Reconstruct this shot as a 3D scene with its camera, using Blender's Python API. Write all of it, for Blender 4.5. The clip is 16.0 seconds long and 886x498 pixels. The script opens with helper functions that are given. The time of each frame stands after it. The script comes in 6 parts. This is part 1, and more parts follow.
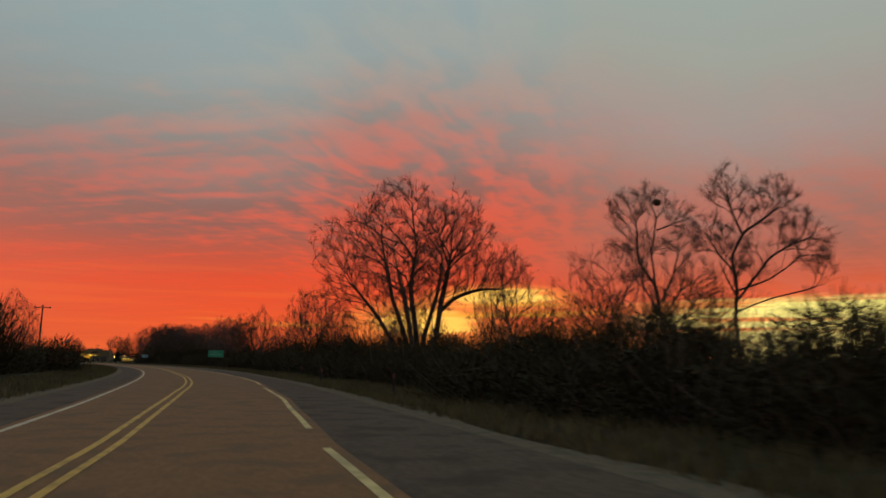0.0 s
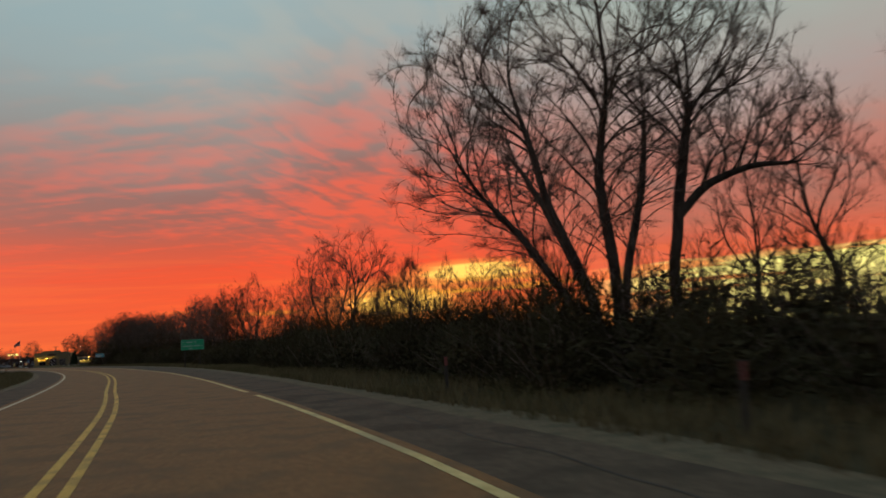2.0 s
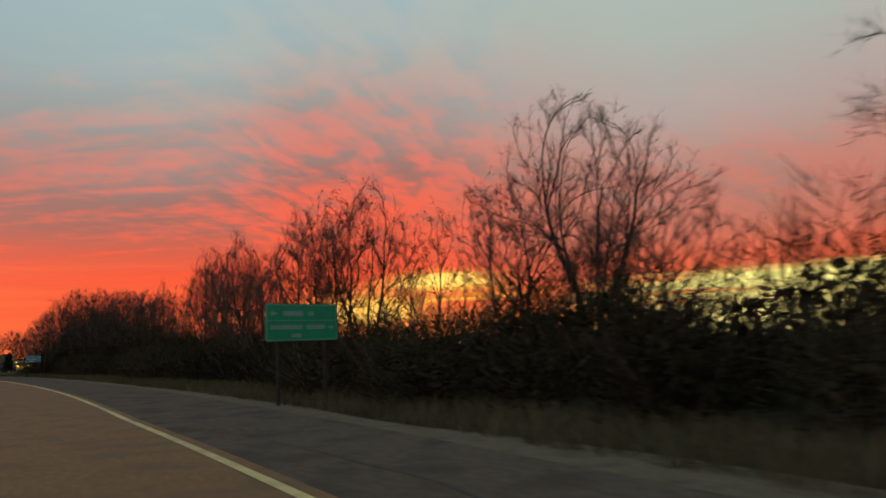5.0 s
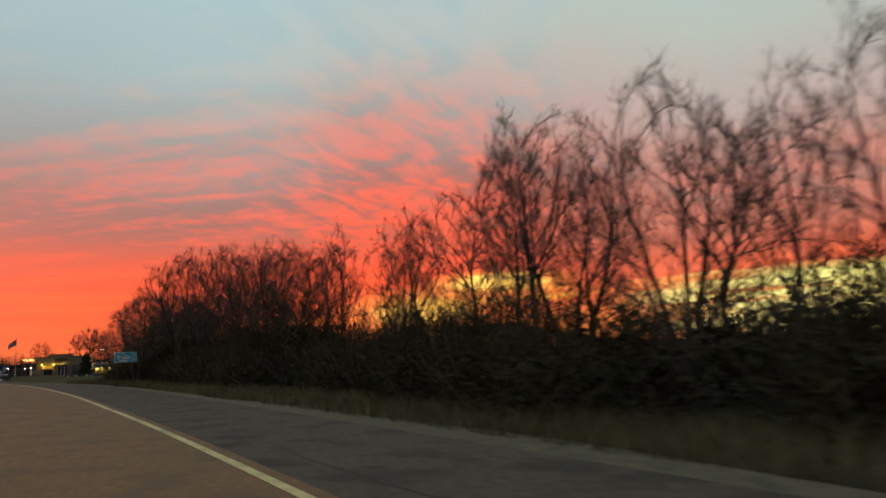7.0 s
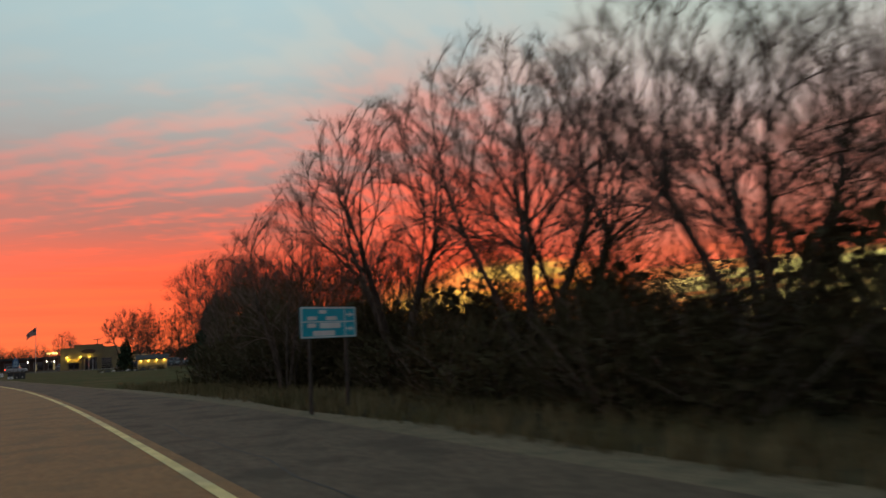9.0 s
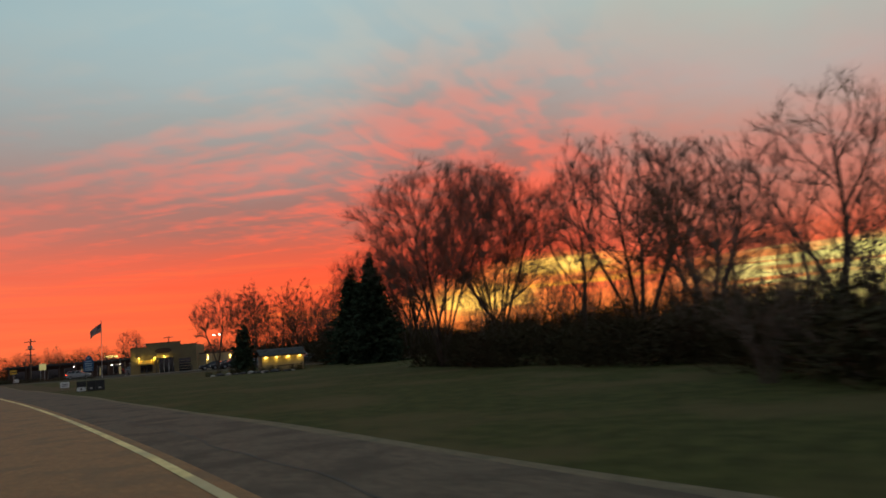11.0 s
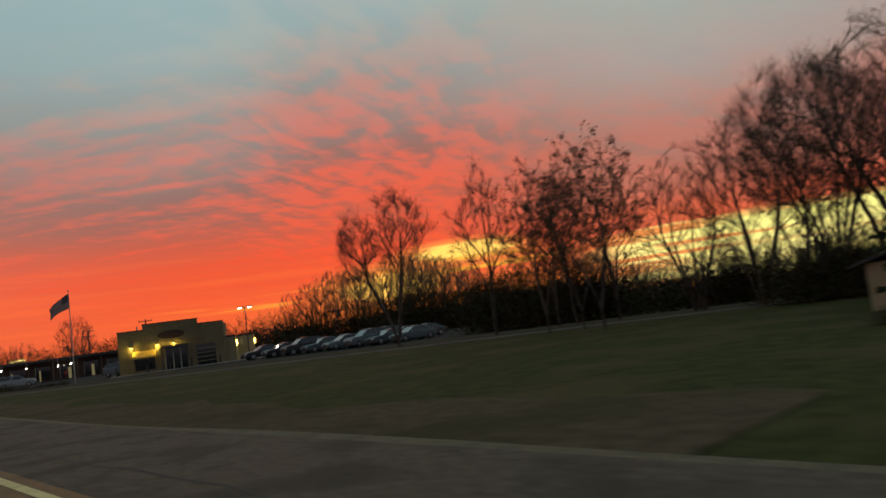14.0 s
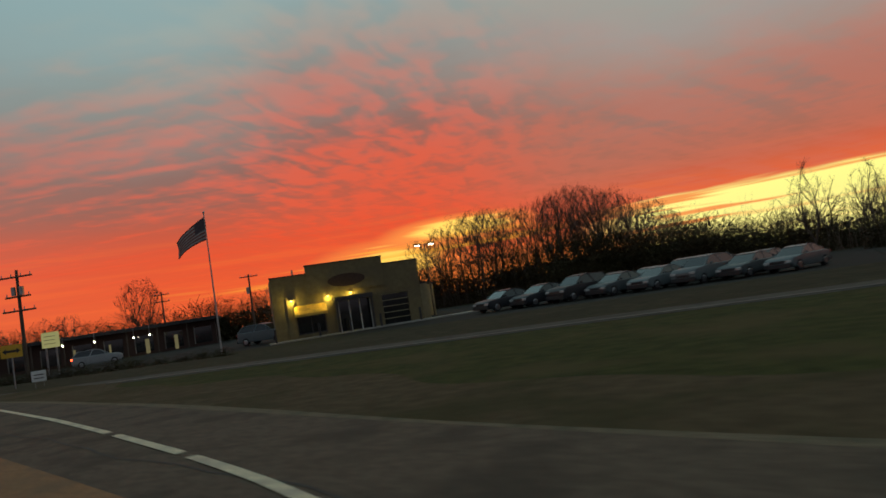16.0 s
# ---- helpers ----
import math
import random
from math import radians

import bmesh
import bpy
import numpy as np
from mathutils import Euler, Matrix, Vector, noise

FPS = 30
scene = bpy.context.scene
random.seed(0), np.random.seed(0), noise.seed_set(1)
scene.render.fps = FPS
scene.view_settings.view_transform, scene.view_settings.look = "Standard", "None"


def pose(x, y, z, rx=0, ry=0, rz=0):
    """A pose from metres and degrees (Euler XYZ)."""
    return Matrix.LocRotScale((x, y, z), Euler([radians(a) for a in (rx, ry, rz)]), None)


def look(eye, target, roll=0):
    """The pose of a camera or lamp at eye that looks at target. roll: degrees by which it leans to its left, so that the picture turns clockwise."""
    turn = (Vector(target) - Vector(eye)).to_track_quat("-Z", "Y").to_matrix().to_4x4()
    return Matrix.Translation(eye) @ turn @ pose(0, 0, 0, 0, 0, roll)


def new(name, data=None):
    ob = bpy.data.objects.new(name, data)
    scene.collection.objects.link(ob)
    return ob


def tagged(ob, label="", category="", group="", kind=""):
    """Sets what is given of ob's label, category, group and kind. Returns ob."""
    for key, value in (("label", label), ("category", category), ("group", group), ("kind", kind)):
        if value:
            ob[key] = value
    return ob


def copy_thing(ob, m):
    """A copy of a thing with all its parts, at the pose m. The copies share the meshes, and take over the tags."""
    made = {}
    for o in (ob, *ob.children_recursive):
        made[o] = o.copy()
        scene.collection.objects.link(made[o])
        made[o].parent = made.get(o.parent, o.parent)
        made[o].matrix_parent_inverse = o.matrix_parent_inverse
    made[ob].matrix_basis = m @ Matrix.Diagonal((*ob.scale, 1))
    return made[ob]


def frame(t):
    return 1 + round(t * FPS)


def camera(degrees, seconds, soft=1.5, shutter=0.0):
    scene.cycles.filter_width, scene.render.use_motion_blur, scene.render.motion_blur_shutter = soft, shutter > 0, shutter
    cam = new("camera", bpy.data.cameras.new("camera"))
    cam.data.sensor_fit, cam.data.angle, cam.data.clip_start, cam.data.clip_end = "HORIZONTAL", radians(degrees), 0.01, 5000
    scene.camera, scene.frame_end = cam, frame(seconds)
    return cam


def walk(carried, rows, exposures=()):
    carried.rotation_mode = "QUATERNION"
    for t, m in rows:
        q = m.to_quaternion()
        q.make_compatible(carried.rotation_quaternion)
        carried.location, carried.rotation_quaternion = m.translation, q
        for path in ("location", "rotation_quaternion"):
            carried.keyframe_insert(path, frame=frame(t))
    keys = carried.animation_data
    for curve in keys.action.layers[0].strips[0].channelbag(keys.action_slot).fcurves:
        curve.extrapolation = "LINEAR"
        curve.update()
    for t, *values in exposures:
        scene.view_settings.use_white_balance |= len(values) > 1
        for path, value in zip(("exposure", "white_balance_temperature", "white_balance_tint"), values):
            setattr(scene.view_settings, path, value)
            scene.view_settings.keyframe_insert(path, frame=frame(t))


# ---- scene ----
import collections

cam = camera(64.34, 16.0, soft=1.6, shutter=0.30)
PATH = [
    (0, (0.000, 0.000, 1.35), (-0.0001, 1.9747, 1.6671), 0.68),
    (0.5, (-2.709, 8.846, 1.35), (-2.7539, 10.8183, 1.6762), -1.19),
    (1, (-5.560, 17.555, 1.35), (-5.6048, 19.5393, 1.5956), -4.06),
    (1.5, (-8.218, 26.411, 1.35), (-8.2285, 28.3972, 1.5862), -6.69),
    (2, (-11.251, 35.359, 1.35), (-11.1720, 37.3415, 1.6020), -3.33),
    (2.5, (-14.284, 44.060, 1.35), (-14.1653, 46.0378, 1.6207), -2.73),
    (3, (-17.552, 52.606, 1.35), (-17.3975, 54.5876, 1.5736), -2.14),
    (3.5, (-20.844, 61.162, 1.35), (-20.6830, 63.1427, 1.5736), -2.10),
    (4, (-24.224, 69.721, 1.35), (-24.0597, 71.7000, 1.5872), -2.18),
    (4.5, (-27.758, 78.261, 1.35), (-27.5907, 80.2375, 1.6068), -2.32),
    (5, (-31.508, 86.760, 1.35), (-31.3390, 88.7339, 1.6249), -2.45),
    (5.5, (-35.537, 95.195, 1.35), (-35.3675, 97.1679, 1.6337), -2.52),
    (6, (-39.728, 103.591, 1.35), (-39.5396, 105.5633, 1.6254), -2.45),
    (6.5, (-43.988, 111.622, 1.35), (-43.9093, 113.5978, 1.6472), -2.46),
    (7, (-48.321, 119.673, 1.35), (-48.3121, 121.6523, 1.6346), -2.77),
    (7.5, (-52.719, 127.754, 1.35), (-52.7516, 129.7337, 1.6300), -2.67),
    (8, (-57.243, 135.869, 1.35), (-57.2883, 137.8501, 1.6206), -2.61),
    (8.5, (-62.009, 143.881, 1.35), (-62.0378, 145.8634, 1.6126), -3.03),
    (9, (-66.802, 151.858, 1.35), (-66.8407, 153.8402, 1.6111), -3.25),
    (9.5, (-71.688, 159.746, 1.35), (-71.7553, 161.7283, 1.6098), -3.65),
    (10, (-76.724, 167.521, 1.35), (-76.8284, 169.5012, 1.6087), -4.10),
    (10.5, (-81.970, 175.154, 1.35), (-82.1065, 177.1331, 1.6079), -4.48),
    (11, (-87.483, 182.621, 1.35), (-87.6364, 184.5986, 1.6075), -4.67),
    (11.5, (-93.149, 189.996, 1.35), (-93.3387, 191.9698, 1.6074), -4.62),
    (12, (-98.816, 197.275, 1.35), (-98.9869, 199.2565, 1.5600), -5.06),
    (12.5, (-104.525, 204.421, 1.35), (-104.6231, 206.4092, 1.5404), -5.21),
    (13, (-110.479, 211.494, 1.35), (-110.3549, 213.4768, 1.5800), -5.14),
    (13.5, (-116.612, 218.440, 1.35), (-116.4875, 220.4290, 1.5225), -5.87),
    (14, (-122.558, 225.495, 1.35), (-122.4505, 227.4822, 1.5447), -7.60),
    (14.5, (-128.462, 232.601, 1.35), (-128.3485, 234.5906, 1.5166), -7.78),
    (15, (-134.288, 239.667, 1.35), (-134.2236, 241.6603, 1.5045), -7.29),
    (15.5, (-140.166, 246.792, 1.35), (-140.1139, 248.7858, 1.5006), -7.84),
    (16, (-146.116, 253.963, 1.35), (-146.0094, 255.9563, 1.4790), -8.80),
]
walk(cam, [(t, look(eye, target, roll)) for t, eye, target, roll in PATH],
     exposures=((0, 0.12, 6800, 13), (1, 0.22, 6600, 11), (2, 0.32, 6500, 10), (5.5, 0.50, 6500, 10), (8.5, 0.78, 6500, 10), (11, 0.55, 6500, 10), (12.5, 0.35, 6380, 6), (13.5, 0.36, 6350, 5), (14.5, 0.28, 6280, 3), (16, 0.18, 6200, 0)))

# ---------------------------------------------------------------- light: the afterglow sky
class Graph:
    """Small helper to write node graphs as expressions."""

    def __init__(self, tree):
        self.tree = tree

    def node(self, kind, **sets):
        n = self.tree.nodes.new(kind)
        for key, value in sets.items():
            setattr(n, key, value)
        return n

    def put(self, socket, value):
        if isinstance(value, bpy.types.NodeSocket):
            self.tree.links.new(value, socket)
        elif value is not None:
            socket.default_value = value

    def math(self, op, a, b=None, c=None, clamp=False):
        n = self.node("ShaderNodeMath", operation=op, use_clamp=clamp)
        for socket, value in zip(n.inputs, (a, b, c)):
            self.put(socket, value)
        return n.outputs[0]

    def ramp(self, fac, stops, mode="LINEAR"):
        n = self.node("ShaderNodeValToRGB")
        n.color_ramp.interpolation = mode
        while len(n.color_ramp.elements) < len(stops):
            n.color_ramp.elements.new(0.5)
        for e, (at, colour) in zip(n.color_ramp.elements, stops):
            e.position, e.color = at, (*colour, 1)
        self.put(n.inputs[0], fac)
        return n.outputs[0]

    def mix(self, fac, a, b, blend="MIX"):
        n = self.node("ShaderNodeMix", data_type="RGBA", blend_type=blend)
        self.put(n.inputs[0], fac)
        for socket, value in ((n.inputs[6], a), (n.inputs[7], b)):
            self.put(socket, (*value, 1) if isinstance(value, tuple) else value)
        return n.outputs[2]

    def smooth(self, value, low, high):
        n = self.node("ShaderNodeMapRange", interpolation_type="SMOOTHSTEP")
        for socket, v in zip(n.inputs, (value, low, high, 0.0, 1.0)):
            self.put(socket, v)
        return n.outputs[0]

    def noise(self, vector, scale, detail=3.0, rough=0.5, distort=0.0):
        n = self.node("ShaderNodeTexNoise")
        self.put(n.inputs["Vector"], vector)
        n.inputs["Scale"].default_value, n.inputs["Detail"].default_value = scale, detail
        n.inputs["Roughness"].default_value, n.inputs["Distortion"].default_value = rough, distort
        return n.outputs[0]

    def mapped(self, vector, scale=(1, 1, 1), turn=(0, 0, 0), shift=(0, 0, 0)):
        n = self.node("ShaderNodeMapping")
        self.put(n.inputs[0], vector)
        n.inputs[1].default_value, n.inputs[2].default_value, n.inputs[3].default_value = shift, turn, scale
        return n.outputs[0]


def srgb(r, g, b):
    return tuple((v / 255 / 12.92) if v <= 10 else ((v / 255 + 0.055) / 1.055) ** 2.4 for v in (r, g, b))


def make_sky():
    world = bpy.data.worlds.new("dusk_sky")
    world.use_nodes = True
    scene.world = world
    tree = world.node_tree
    tree.nodes.clear()
    g = Graph(tree)
    way = g.node("ShaderNodeTexCoord").outputs["Generated"]
    sep = g.node("ShaderNodeSeparateXYZ")
    g.put(sep.inputs[0], way)
    x, y, z = sep.outputs
    height = g.math("MULTIPLY", g.math("ARCSINE", z), 180 / math.pi)
    turn = g.math("MULTIPLY", g.math("ARCTAN2", g.math("MULTIPLY", x, -1.0), y), 180 / math.pi)
    # a flat cloud deck seen in perspective
    lift = g.math("ADD", g.math("MAXIMUM", z, 0.0), 0.05)
    deck = g.node("ShaderNodeCombineXYZ")
    g.put(deck.inputs[0], g.math("DIVIDE", x, lift))
    g.put(deck.inputs[1], g.math("DIVIDE", y, lift))
    deck = deck.outputs[0]

    def rows_of_cloud(heading, across, along, shift, detail=4.0, distort=0.4):
        lined = g.mapped(deck, (1, 1, 1), (0, 0, -radians(heading)), shift)
        return g.noise(g.mapped(lined, (across, along, 1)), 1.0, detail, 0.55, distort)

    # long sheets to the west, short rows of puffs fanning out above the sunset, thin strands to the north-west
    sheets = rows_of_cloud(80, 3.4, 0.8, (3.1, 1.7, 0), 2.0, 0.5)
    puffs = rows_of_cloud(-19, 6.6, 2.4, (0.4, 5.2, 0), 2.0, 0.5)
    strands = rows_of_cloud(-48, 4.0, 0.8, (2.3, 0.9, 0), 2.0, 0.4)
    cells = g.noise(deck, 8.0, 1.5, 0.45)
    rows = g.mix(g.smooth(turn, 20.0, 8.0), sheets, puffs)
    rows = g.mix(g.smooth(turn, -10.0, -22.0), rows, strands)
    field = g.mix(0.30, rows, cells)
    broad = rows_of_cloud(62, 0.8, 0.35, (7.7, 0.3, 0), 2.5, 0.2)
    west = g.smooth(turn, 6.0, 20.0)
    over = g.math("MULTIPLY", g.smooth(turn, 14.0, 4.0), g.smooth(turn, -24.0, -12.0))
    lean = g.math("ADD", g.math("MULTIPLY", west, 0.055), g.math("MULTIPLY", over, -0.015))
    pink_part = g.smooth(g.math("ADD", g.math("ADD", field, lean), g.math("MULTIPLY", g.math("SUBTRACT", broad, 0.5), 0.30)), 0.635, 0.385)
    sag = g.math("ADD", g.math("MULTIPLY", g.math("SUBTRACT", broad, 0.5), 5.0), g.math("MULTIPLY", g.math("SUBTRACT", cells, 0.5), 1.2))
    sag = g.math("ADD", sag, g.math("ADD", g.math("MULTIPLY", west, 1.2), g.math("MULTIPLY", over, -2.0)))
    edge = g.math("ADD", height, g.math("MULTIPLY", sag, g.smooth(height, 6.0, 14.0)))
    fac = g.math("DIVIDE", g.math("MAXIMUM", edge, 0.0), 90.0)

    def by_height(*stops):
        return g.ramp(fac, [(h / 90, srgb(*c)) for h, c in stops])

    pink = by_height((0, (224, 98, 51)), (2.5, (228, 88, 47)), (6.5, (227, 80, 49)), (9, (215, 89, 64)), (12, (201, 99, 82)), (14.5, (190, 111, 98)), (17, (175, 126, 116)), (19.5, (163, 143, 135)), (23, (152, 157, 153)), (32, (143, 167, 169)), (60, (108, 124, 132)), (90, (98, 112, 123)))
    grey = by_height((0, (220, 96, 50)), (2.5, (223, 87, 48)), (6, (218, 82, 51)), (8.2, (190, 86, 64)), (10.5, (150, 94, 82)), (13, (140, 103, 95)), (16, (140, 123, 117)), (19, (137, 140, 137)), (23, (142, 155, 155)), (32, (140, 164, 168)), (60, (106, 122, 131)), (90, (98, 112, 123)))
    base = g.mix(pink_part, grey, pink)
    # towards the north-west the deck is paler and warmer
    pale = by_height((0, (246, 150, 72)), (4, (236, 100, 56)), (6.2, (200, 95, 65)), (7.8, (162, 101, 83)), (11, (152, 112, 101)), (15, (162, 131, 121)), (18, (159, 143, 137)), (23, (152, 158, 149)), (30, (146, 166, 163)), (60, (108, 122, 130)), (90, (98, 112, 123)))
    pale = g.mix(g.math("MULTIPLY", g.math("MULTIPLY", pink_part, 0.36), g.smooth(height, 17.0, 11.0)), pale, srgb(192, 108, 88))
    base = g.mix(g.math("MULTIPLY", g.smooth(turn, -1.0, -17.0), 0.86), base, pale)
    # away to the west the glow dulls
    dull = by_height((0, (222, 104, 58)), (5, (210, 98, 70)), (9, (180, 100, 84)), (13, (146, 112, 104)), (18, (132, 132, 130)), (26, (130, 152, 156)), (60, (106, 122, 131)), (90, (98, 112, 123)))
    base = g.mix(g.math("MULTIPLY", g.smooth(turn, 14.0, 44.0), 0.7), base, dull)
    # fine level bars in the glowing band near the horizon
    bars = g.noise(g.mapped(way, (2.2, 2.2, 60.0), (0, 0, 0), (0.2, 0.5, 0.31)), 1.5, 3.0, 0.55)
    low = g.math("MULTIPLY", g.smooth(height, 8.5, 6.0), g.smooth(bars, 0.50, 0.66))
    base = g.mix(g.math("MULTIPLY", low, 0.16), base, srgb(250, 112, 50))
    base = g.mix(g.math("MULTIPLY", g.math("MULTIPLY", g.smooth(height, 8.5, 6.0), g.smooth(bars, 0.47, 0.34)), 0.16), base, srgb(205, 70, 46))
    # the clear slot below the deck, where the sun went down
    slot = g.noise(g.mapped(way, (3.0, 3.0, 30.0)), 2.0, 2.5, 0.5)
    thread = g.noise(g.mapped(way, (1.6, 1.6, 52.0), (0, 0, 0), (0.4, 0.9, 0.13)), 1.7, 3.0, 0.55)
    top = g.math("ADD", g.math("ADD", 4.75, g.math("MULTIPLY", g.smooth(turn, -16.0, -28.0), 0.35)), g.math("MULTIPLY", g.math("SUBTRACT", slot, 0.5), 1.3))
    glow = g.smooth(g.math("SUBTRACT", top, height), -0.12, 0.35)
    side = g.math("MULTIPLY", g.smooth(turn, -12.5, -20.0), g.smooth(turn, -85.0, -50.0))
    yellow = g.mix(g.smooth(height, 5.5, 1.5), srgb(255, 240, 136), srgb(250, 228, 136))
    bank = g.math("MULTIPLY", g.smooth(turn, -20.0, -30.0), 0.09)
    yellow = g.mix(g.math("MULTIPLY", g.smooth(thread, g.math("ADD", 0.455, bank), g.math("ADD", 0.565, bank)), 0.85), yellow, srgb(238, 122, 60))
    ember = g.math("MULTIPLY", g.smooth(turn, 16.0, 2.0), g.smooth(height, 4.2, 1.2))
    base = g.mix(g.math("MULTIPLY", ember, g.math("MULTIPLY", g.smooth(turn, -24.0, -10.0), 0.6)), base, srgb(252, 142, 58))
    base = g.mix(g.math("MULTIPLY", glow, side), base, yellow)
    # the brightest rift, just above the trees
    def rift(turn_at, height_at, wide, tall):
        a = g.math("DIVIDE", g.math("SUBTRACT", turn, turn_at), wide)
        b = g.math("DIVIDE", g.math("SUBTRACT", height, height_at), tall)
        return g.math("ADD", g.math("MULTIPLY", a, a), g.math("MULTIPLY", b, b))

    ragged = g.math("ADD", g.math("MULTIPLY", g.math("SUBTRACT", thread, 0.5), 2.4), g.math("MULTIPLY", g.math("SUBTRACT", slot, 0.5), 1.6))
    lower, upper = rift(1.5, 3.2, 5.0, 1.5), rift(-4.6, 5.2, 4.4, 0.80)
    base = g.mix(g.math("MULTIPLY", g.smooth(lower, 2.4, 0.5), 0.45), base, (1.05, 0.36, 0.07))
    base = g.mix(g.math("MULTIPLY", g.smooth(g.math("ADD", lower, ragged), 0.9, 0.25), 0.8), base, (1.2, 0.70, 0.12))
    base = g.mix(g.math("MULTIPLY", g.smooth(upper, 2.8, 0.6), 0.60), base, (1.05, 0.36, 0.07))
    base = g.mix(g.math("MULTIPLY", g.smooth(g.math("ADD", upper, ragged), 1.0, 0.2), 0.74), base, (1.25, 0.80, 0.15))
    wisp = g.math("MULTIPLY", g.math("MULTIPLY", g.smooth(thread, 0.52, 0.66), g.smooth(turn, -16.0, -8.0)), g.math("MULTIPLY", g.smooth(height, 2.0, 3.0), g.smooth(height, 5.4, 4.4)))
    wisp = g.math("MULTIPLY", wisp, g.math("MULTIPLY", 0.75, g.smooth(turn, 22.0, 8.0)))
    base = g.mix(wisp, base, srgb(255, 186, 62))
    # the darkening east behind the camera
    back = g.math("MULTIPLY", g.smooth(y, 0.25, -0.55), g.smooth(height, 75.0, 40.0))
    base = g.mix(back, base, g.mix(g.smooth(height, 2.0, 28.0), srgb(120, 110, 116), srgb(108, 116, 126)))
    bg = g.node("ShaderNodeBackground")
    g.put(bg.inputs[0], base)
    bg.inputs[1].default_value = 1.0
    g.put(g.node("ShaderNodeOutputWorld").inputs[0], bg.outputs[0])


make_sky()


# ---------------------------------------------------------------- materials
def material(name, dark, light, scale=2.0, rough=0.8, metal=0.0, bump=0.0, bump_scale=None, stain=None, per_object=0.0, stretch=(1, 1, 1), coat=0.0, shine=0.5):
    m = bpy.data.materials.new(name)
    m.use_nodes = True
    tree = m.node_tree
    tree.nodes.clear()
    g = Graph(tree)
    at = g.mapped(g.node("ShaderNodeTexCoord").outputs["Object"], stretch)
    fine, wide = g.noise(at, scale, 5.0, 0.6), g.noise(at, scale * 0.13, 3.0)
    colour = g.mix(g.smooth(fine, 0.3, 0.7), dark, light)
    if stain:
        colour = g.mix(g.math("MULTIPLY", g.smooth(wide, 0.46, 0.66), 0.7), colour, stain)
    if per_object:
        value = g.math("ADD", 1.0 - per_object, g.math("MULTIPLY", g.node("ShaderNodeObjectInfo").outputs["Random"], 2 * per_object))
        hsv = g.node("ShaderNodeHueSaturation")
        g.put(hsv.inputs["Value"], value)
        g.put(hsv.inputs["Color"], colour)
        colour = hsv.outputs[0]
    b = g.node("ShaderNodeBsdfPrincipled")
    g.put(b.inputs["Base Color"], colour)
    g.put(b.inputs["Roughness"], g.math("ADD", rough - 0.07, g.math("MULTIPLY", wide, 0.14)))
    b.inputs["Metallic"].default_value = metal
    b.inputs["Coat Weight"].default_value = coat
    b.inputs["Specular IOR Level"].default_value = shine
    if bump:
        n = g.node("ShaderNodeBump")
        n.inputs["Strength"].default_value, n.inputs["Distance"].default_value = bump, 0.02
        g.put(n.inputs["Height"], g.noise(at, bump_scale or scale * 4, 4.0))
        g.put(b.inputs["Normal"], n.outputs[0])
    g.put(g.node("ShaderNodeOutputMaterial").inputs[0], b.outputs[0])
    return m


def glowing(name, colour, strength):
    m = bpy.data.materials.new(name)
    m.use_nodes = True
    m.node_tree.nodes.clear()
    g = Graph(m.node_tree)
    e = g.node("ShaderNodeEmission")
    e.inputs[0].default_value, e.inputs[1].default_value = (*colour, 1), strength
    g.put(g.node("ShaderNodeOutputMaterial").inputs[0], e.outputs[0])
    return m


# lane base colour warmed and lifted to stand in for headlight glow
LANE = material("headlit_lane_asphalt", (0.200, 0.096, 0.031), (0.335, 0.172, 0.060), 9.0, 0.72, bump=0.35, bump_scale=60, stain=(0.165, 0.100, 0.046), shine=0.3)
# the sunset's red-brown cast is put into the shoulder's base colour
SHOULDER = material("shoulder_asphalt", (0.086, 0.062, 0.040), (0.150, 0.110, 0.071), 7.0, 0.80, bump=0.4, bump_scale=50, stain=(0.054, 0.043, 0.029), shine=0.2)
DRIVE = material("driveway_asphalt", (0.075, 0.066, 0.052), (0.135, 0.118, 0.092), 5.0, 0.92, bump=0.3, stain=(0.062, 0.055, 0.044), shine=0.15)
LOT = material("lot_asphalt", (0.022, 0.020, 0.016), (0.042, 0.037, 0.030), 6.0, 0.9, bump=0.3, stain=(0.028, 0.026, 0.022), shine=0.15)
# headlight yellow is put into the paint colour of the white lines
EDGE_PAINT = material("headlit_worn_edge_paint", (0.62, 0.47, 0.17), (0.92, 0.72, 0.30), 3.0, 0.7, stain=(0.40, 0.33, 0.19))
WHITE_PAINT = material("white_road_paint", (0.54, 0.46, 0.28), (0.88, 0.77, 0.50), 14.0, 0.6, stain=(0.42, 0.36, 0.26))
YELLOW_PAINT = material("yellow_road_paint", (0.62, 0.36, 0.04), (0.90, 0.56, 0.08), 14.0, 0.6, stain=(0.38, 0.22, 0.05))
TAR = material("old_tar", (0.034, 0.029, 0.022), (0.062, 0.052, 0.038), 4.0, 0.8)
GRAVEL = material("gravel_verge", (0.11, 0.085, 0.048), (0.22, 0.17, 0.095), 18.0, 0.95, bump=0.6, bump_scale=80, stain=(0.09, 0.085, 0.045))
GROUND = material("grassy_ground", (0.034, 0.030, 0.014), (0.072, 0.060, 0.031), 1.6, 0.95, bump=0.7, bump_scale=30, stain=(0.042, 0.036, 0.018), shine=0.12)
LAWN = material("mown_grass", (0.036, 0.040, 0.009), (0.072, 0.074, 0.019), 2.2, 0.95, bump=0.6, bump_scale=60, stain=(0.105, 0.080, 0.034), shine=0.12)
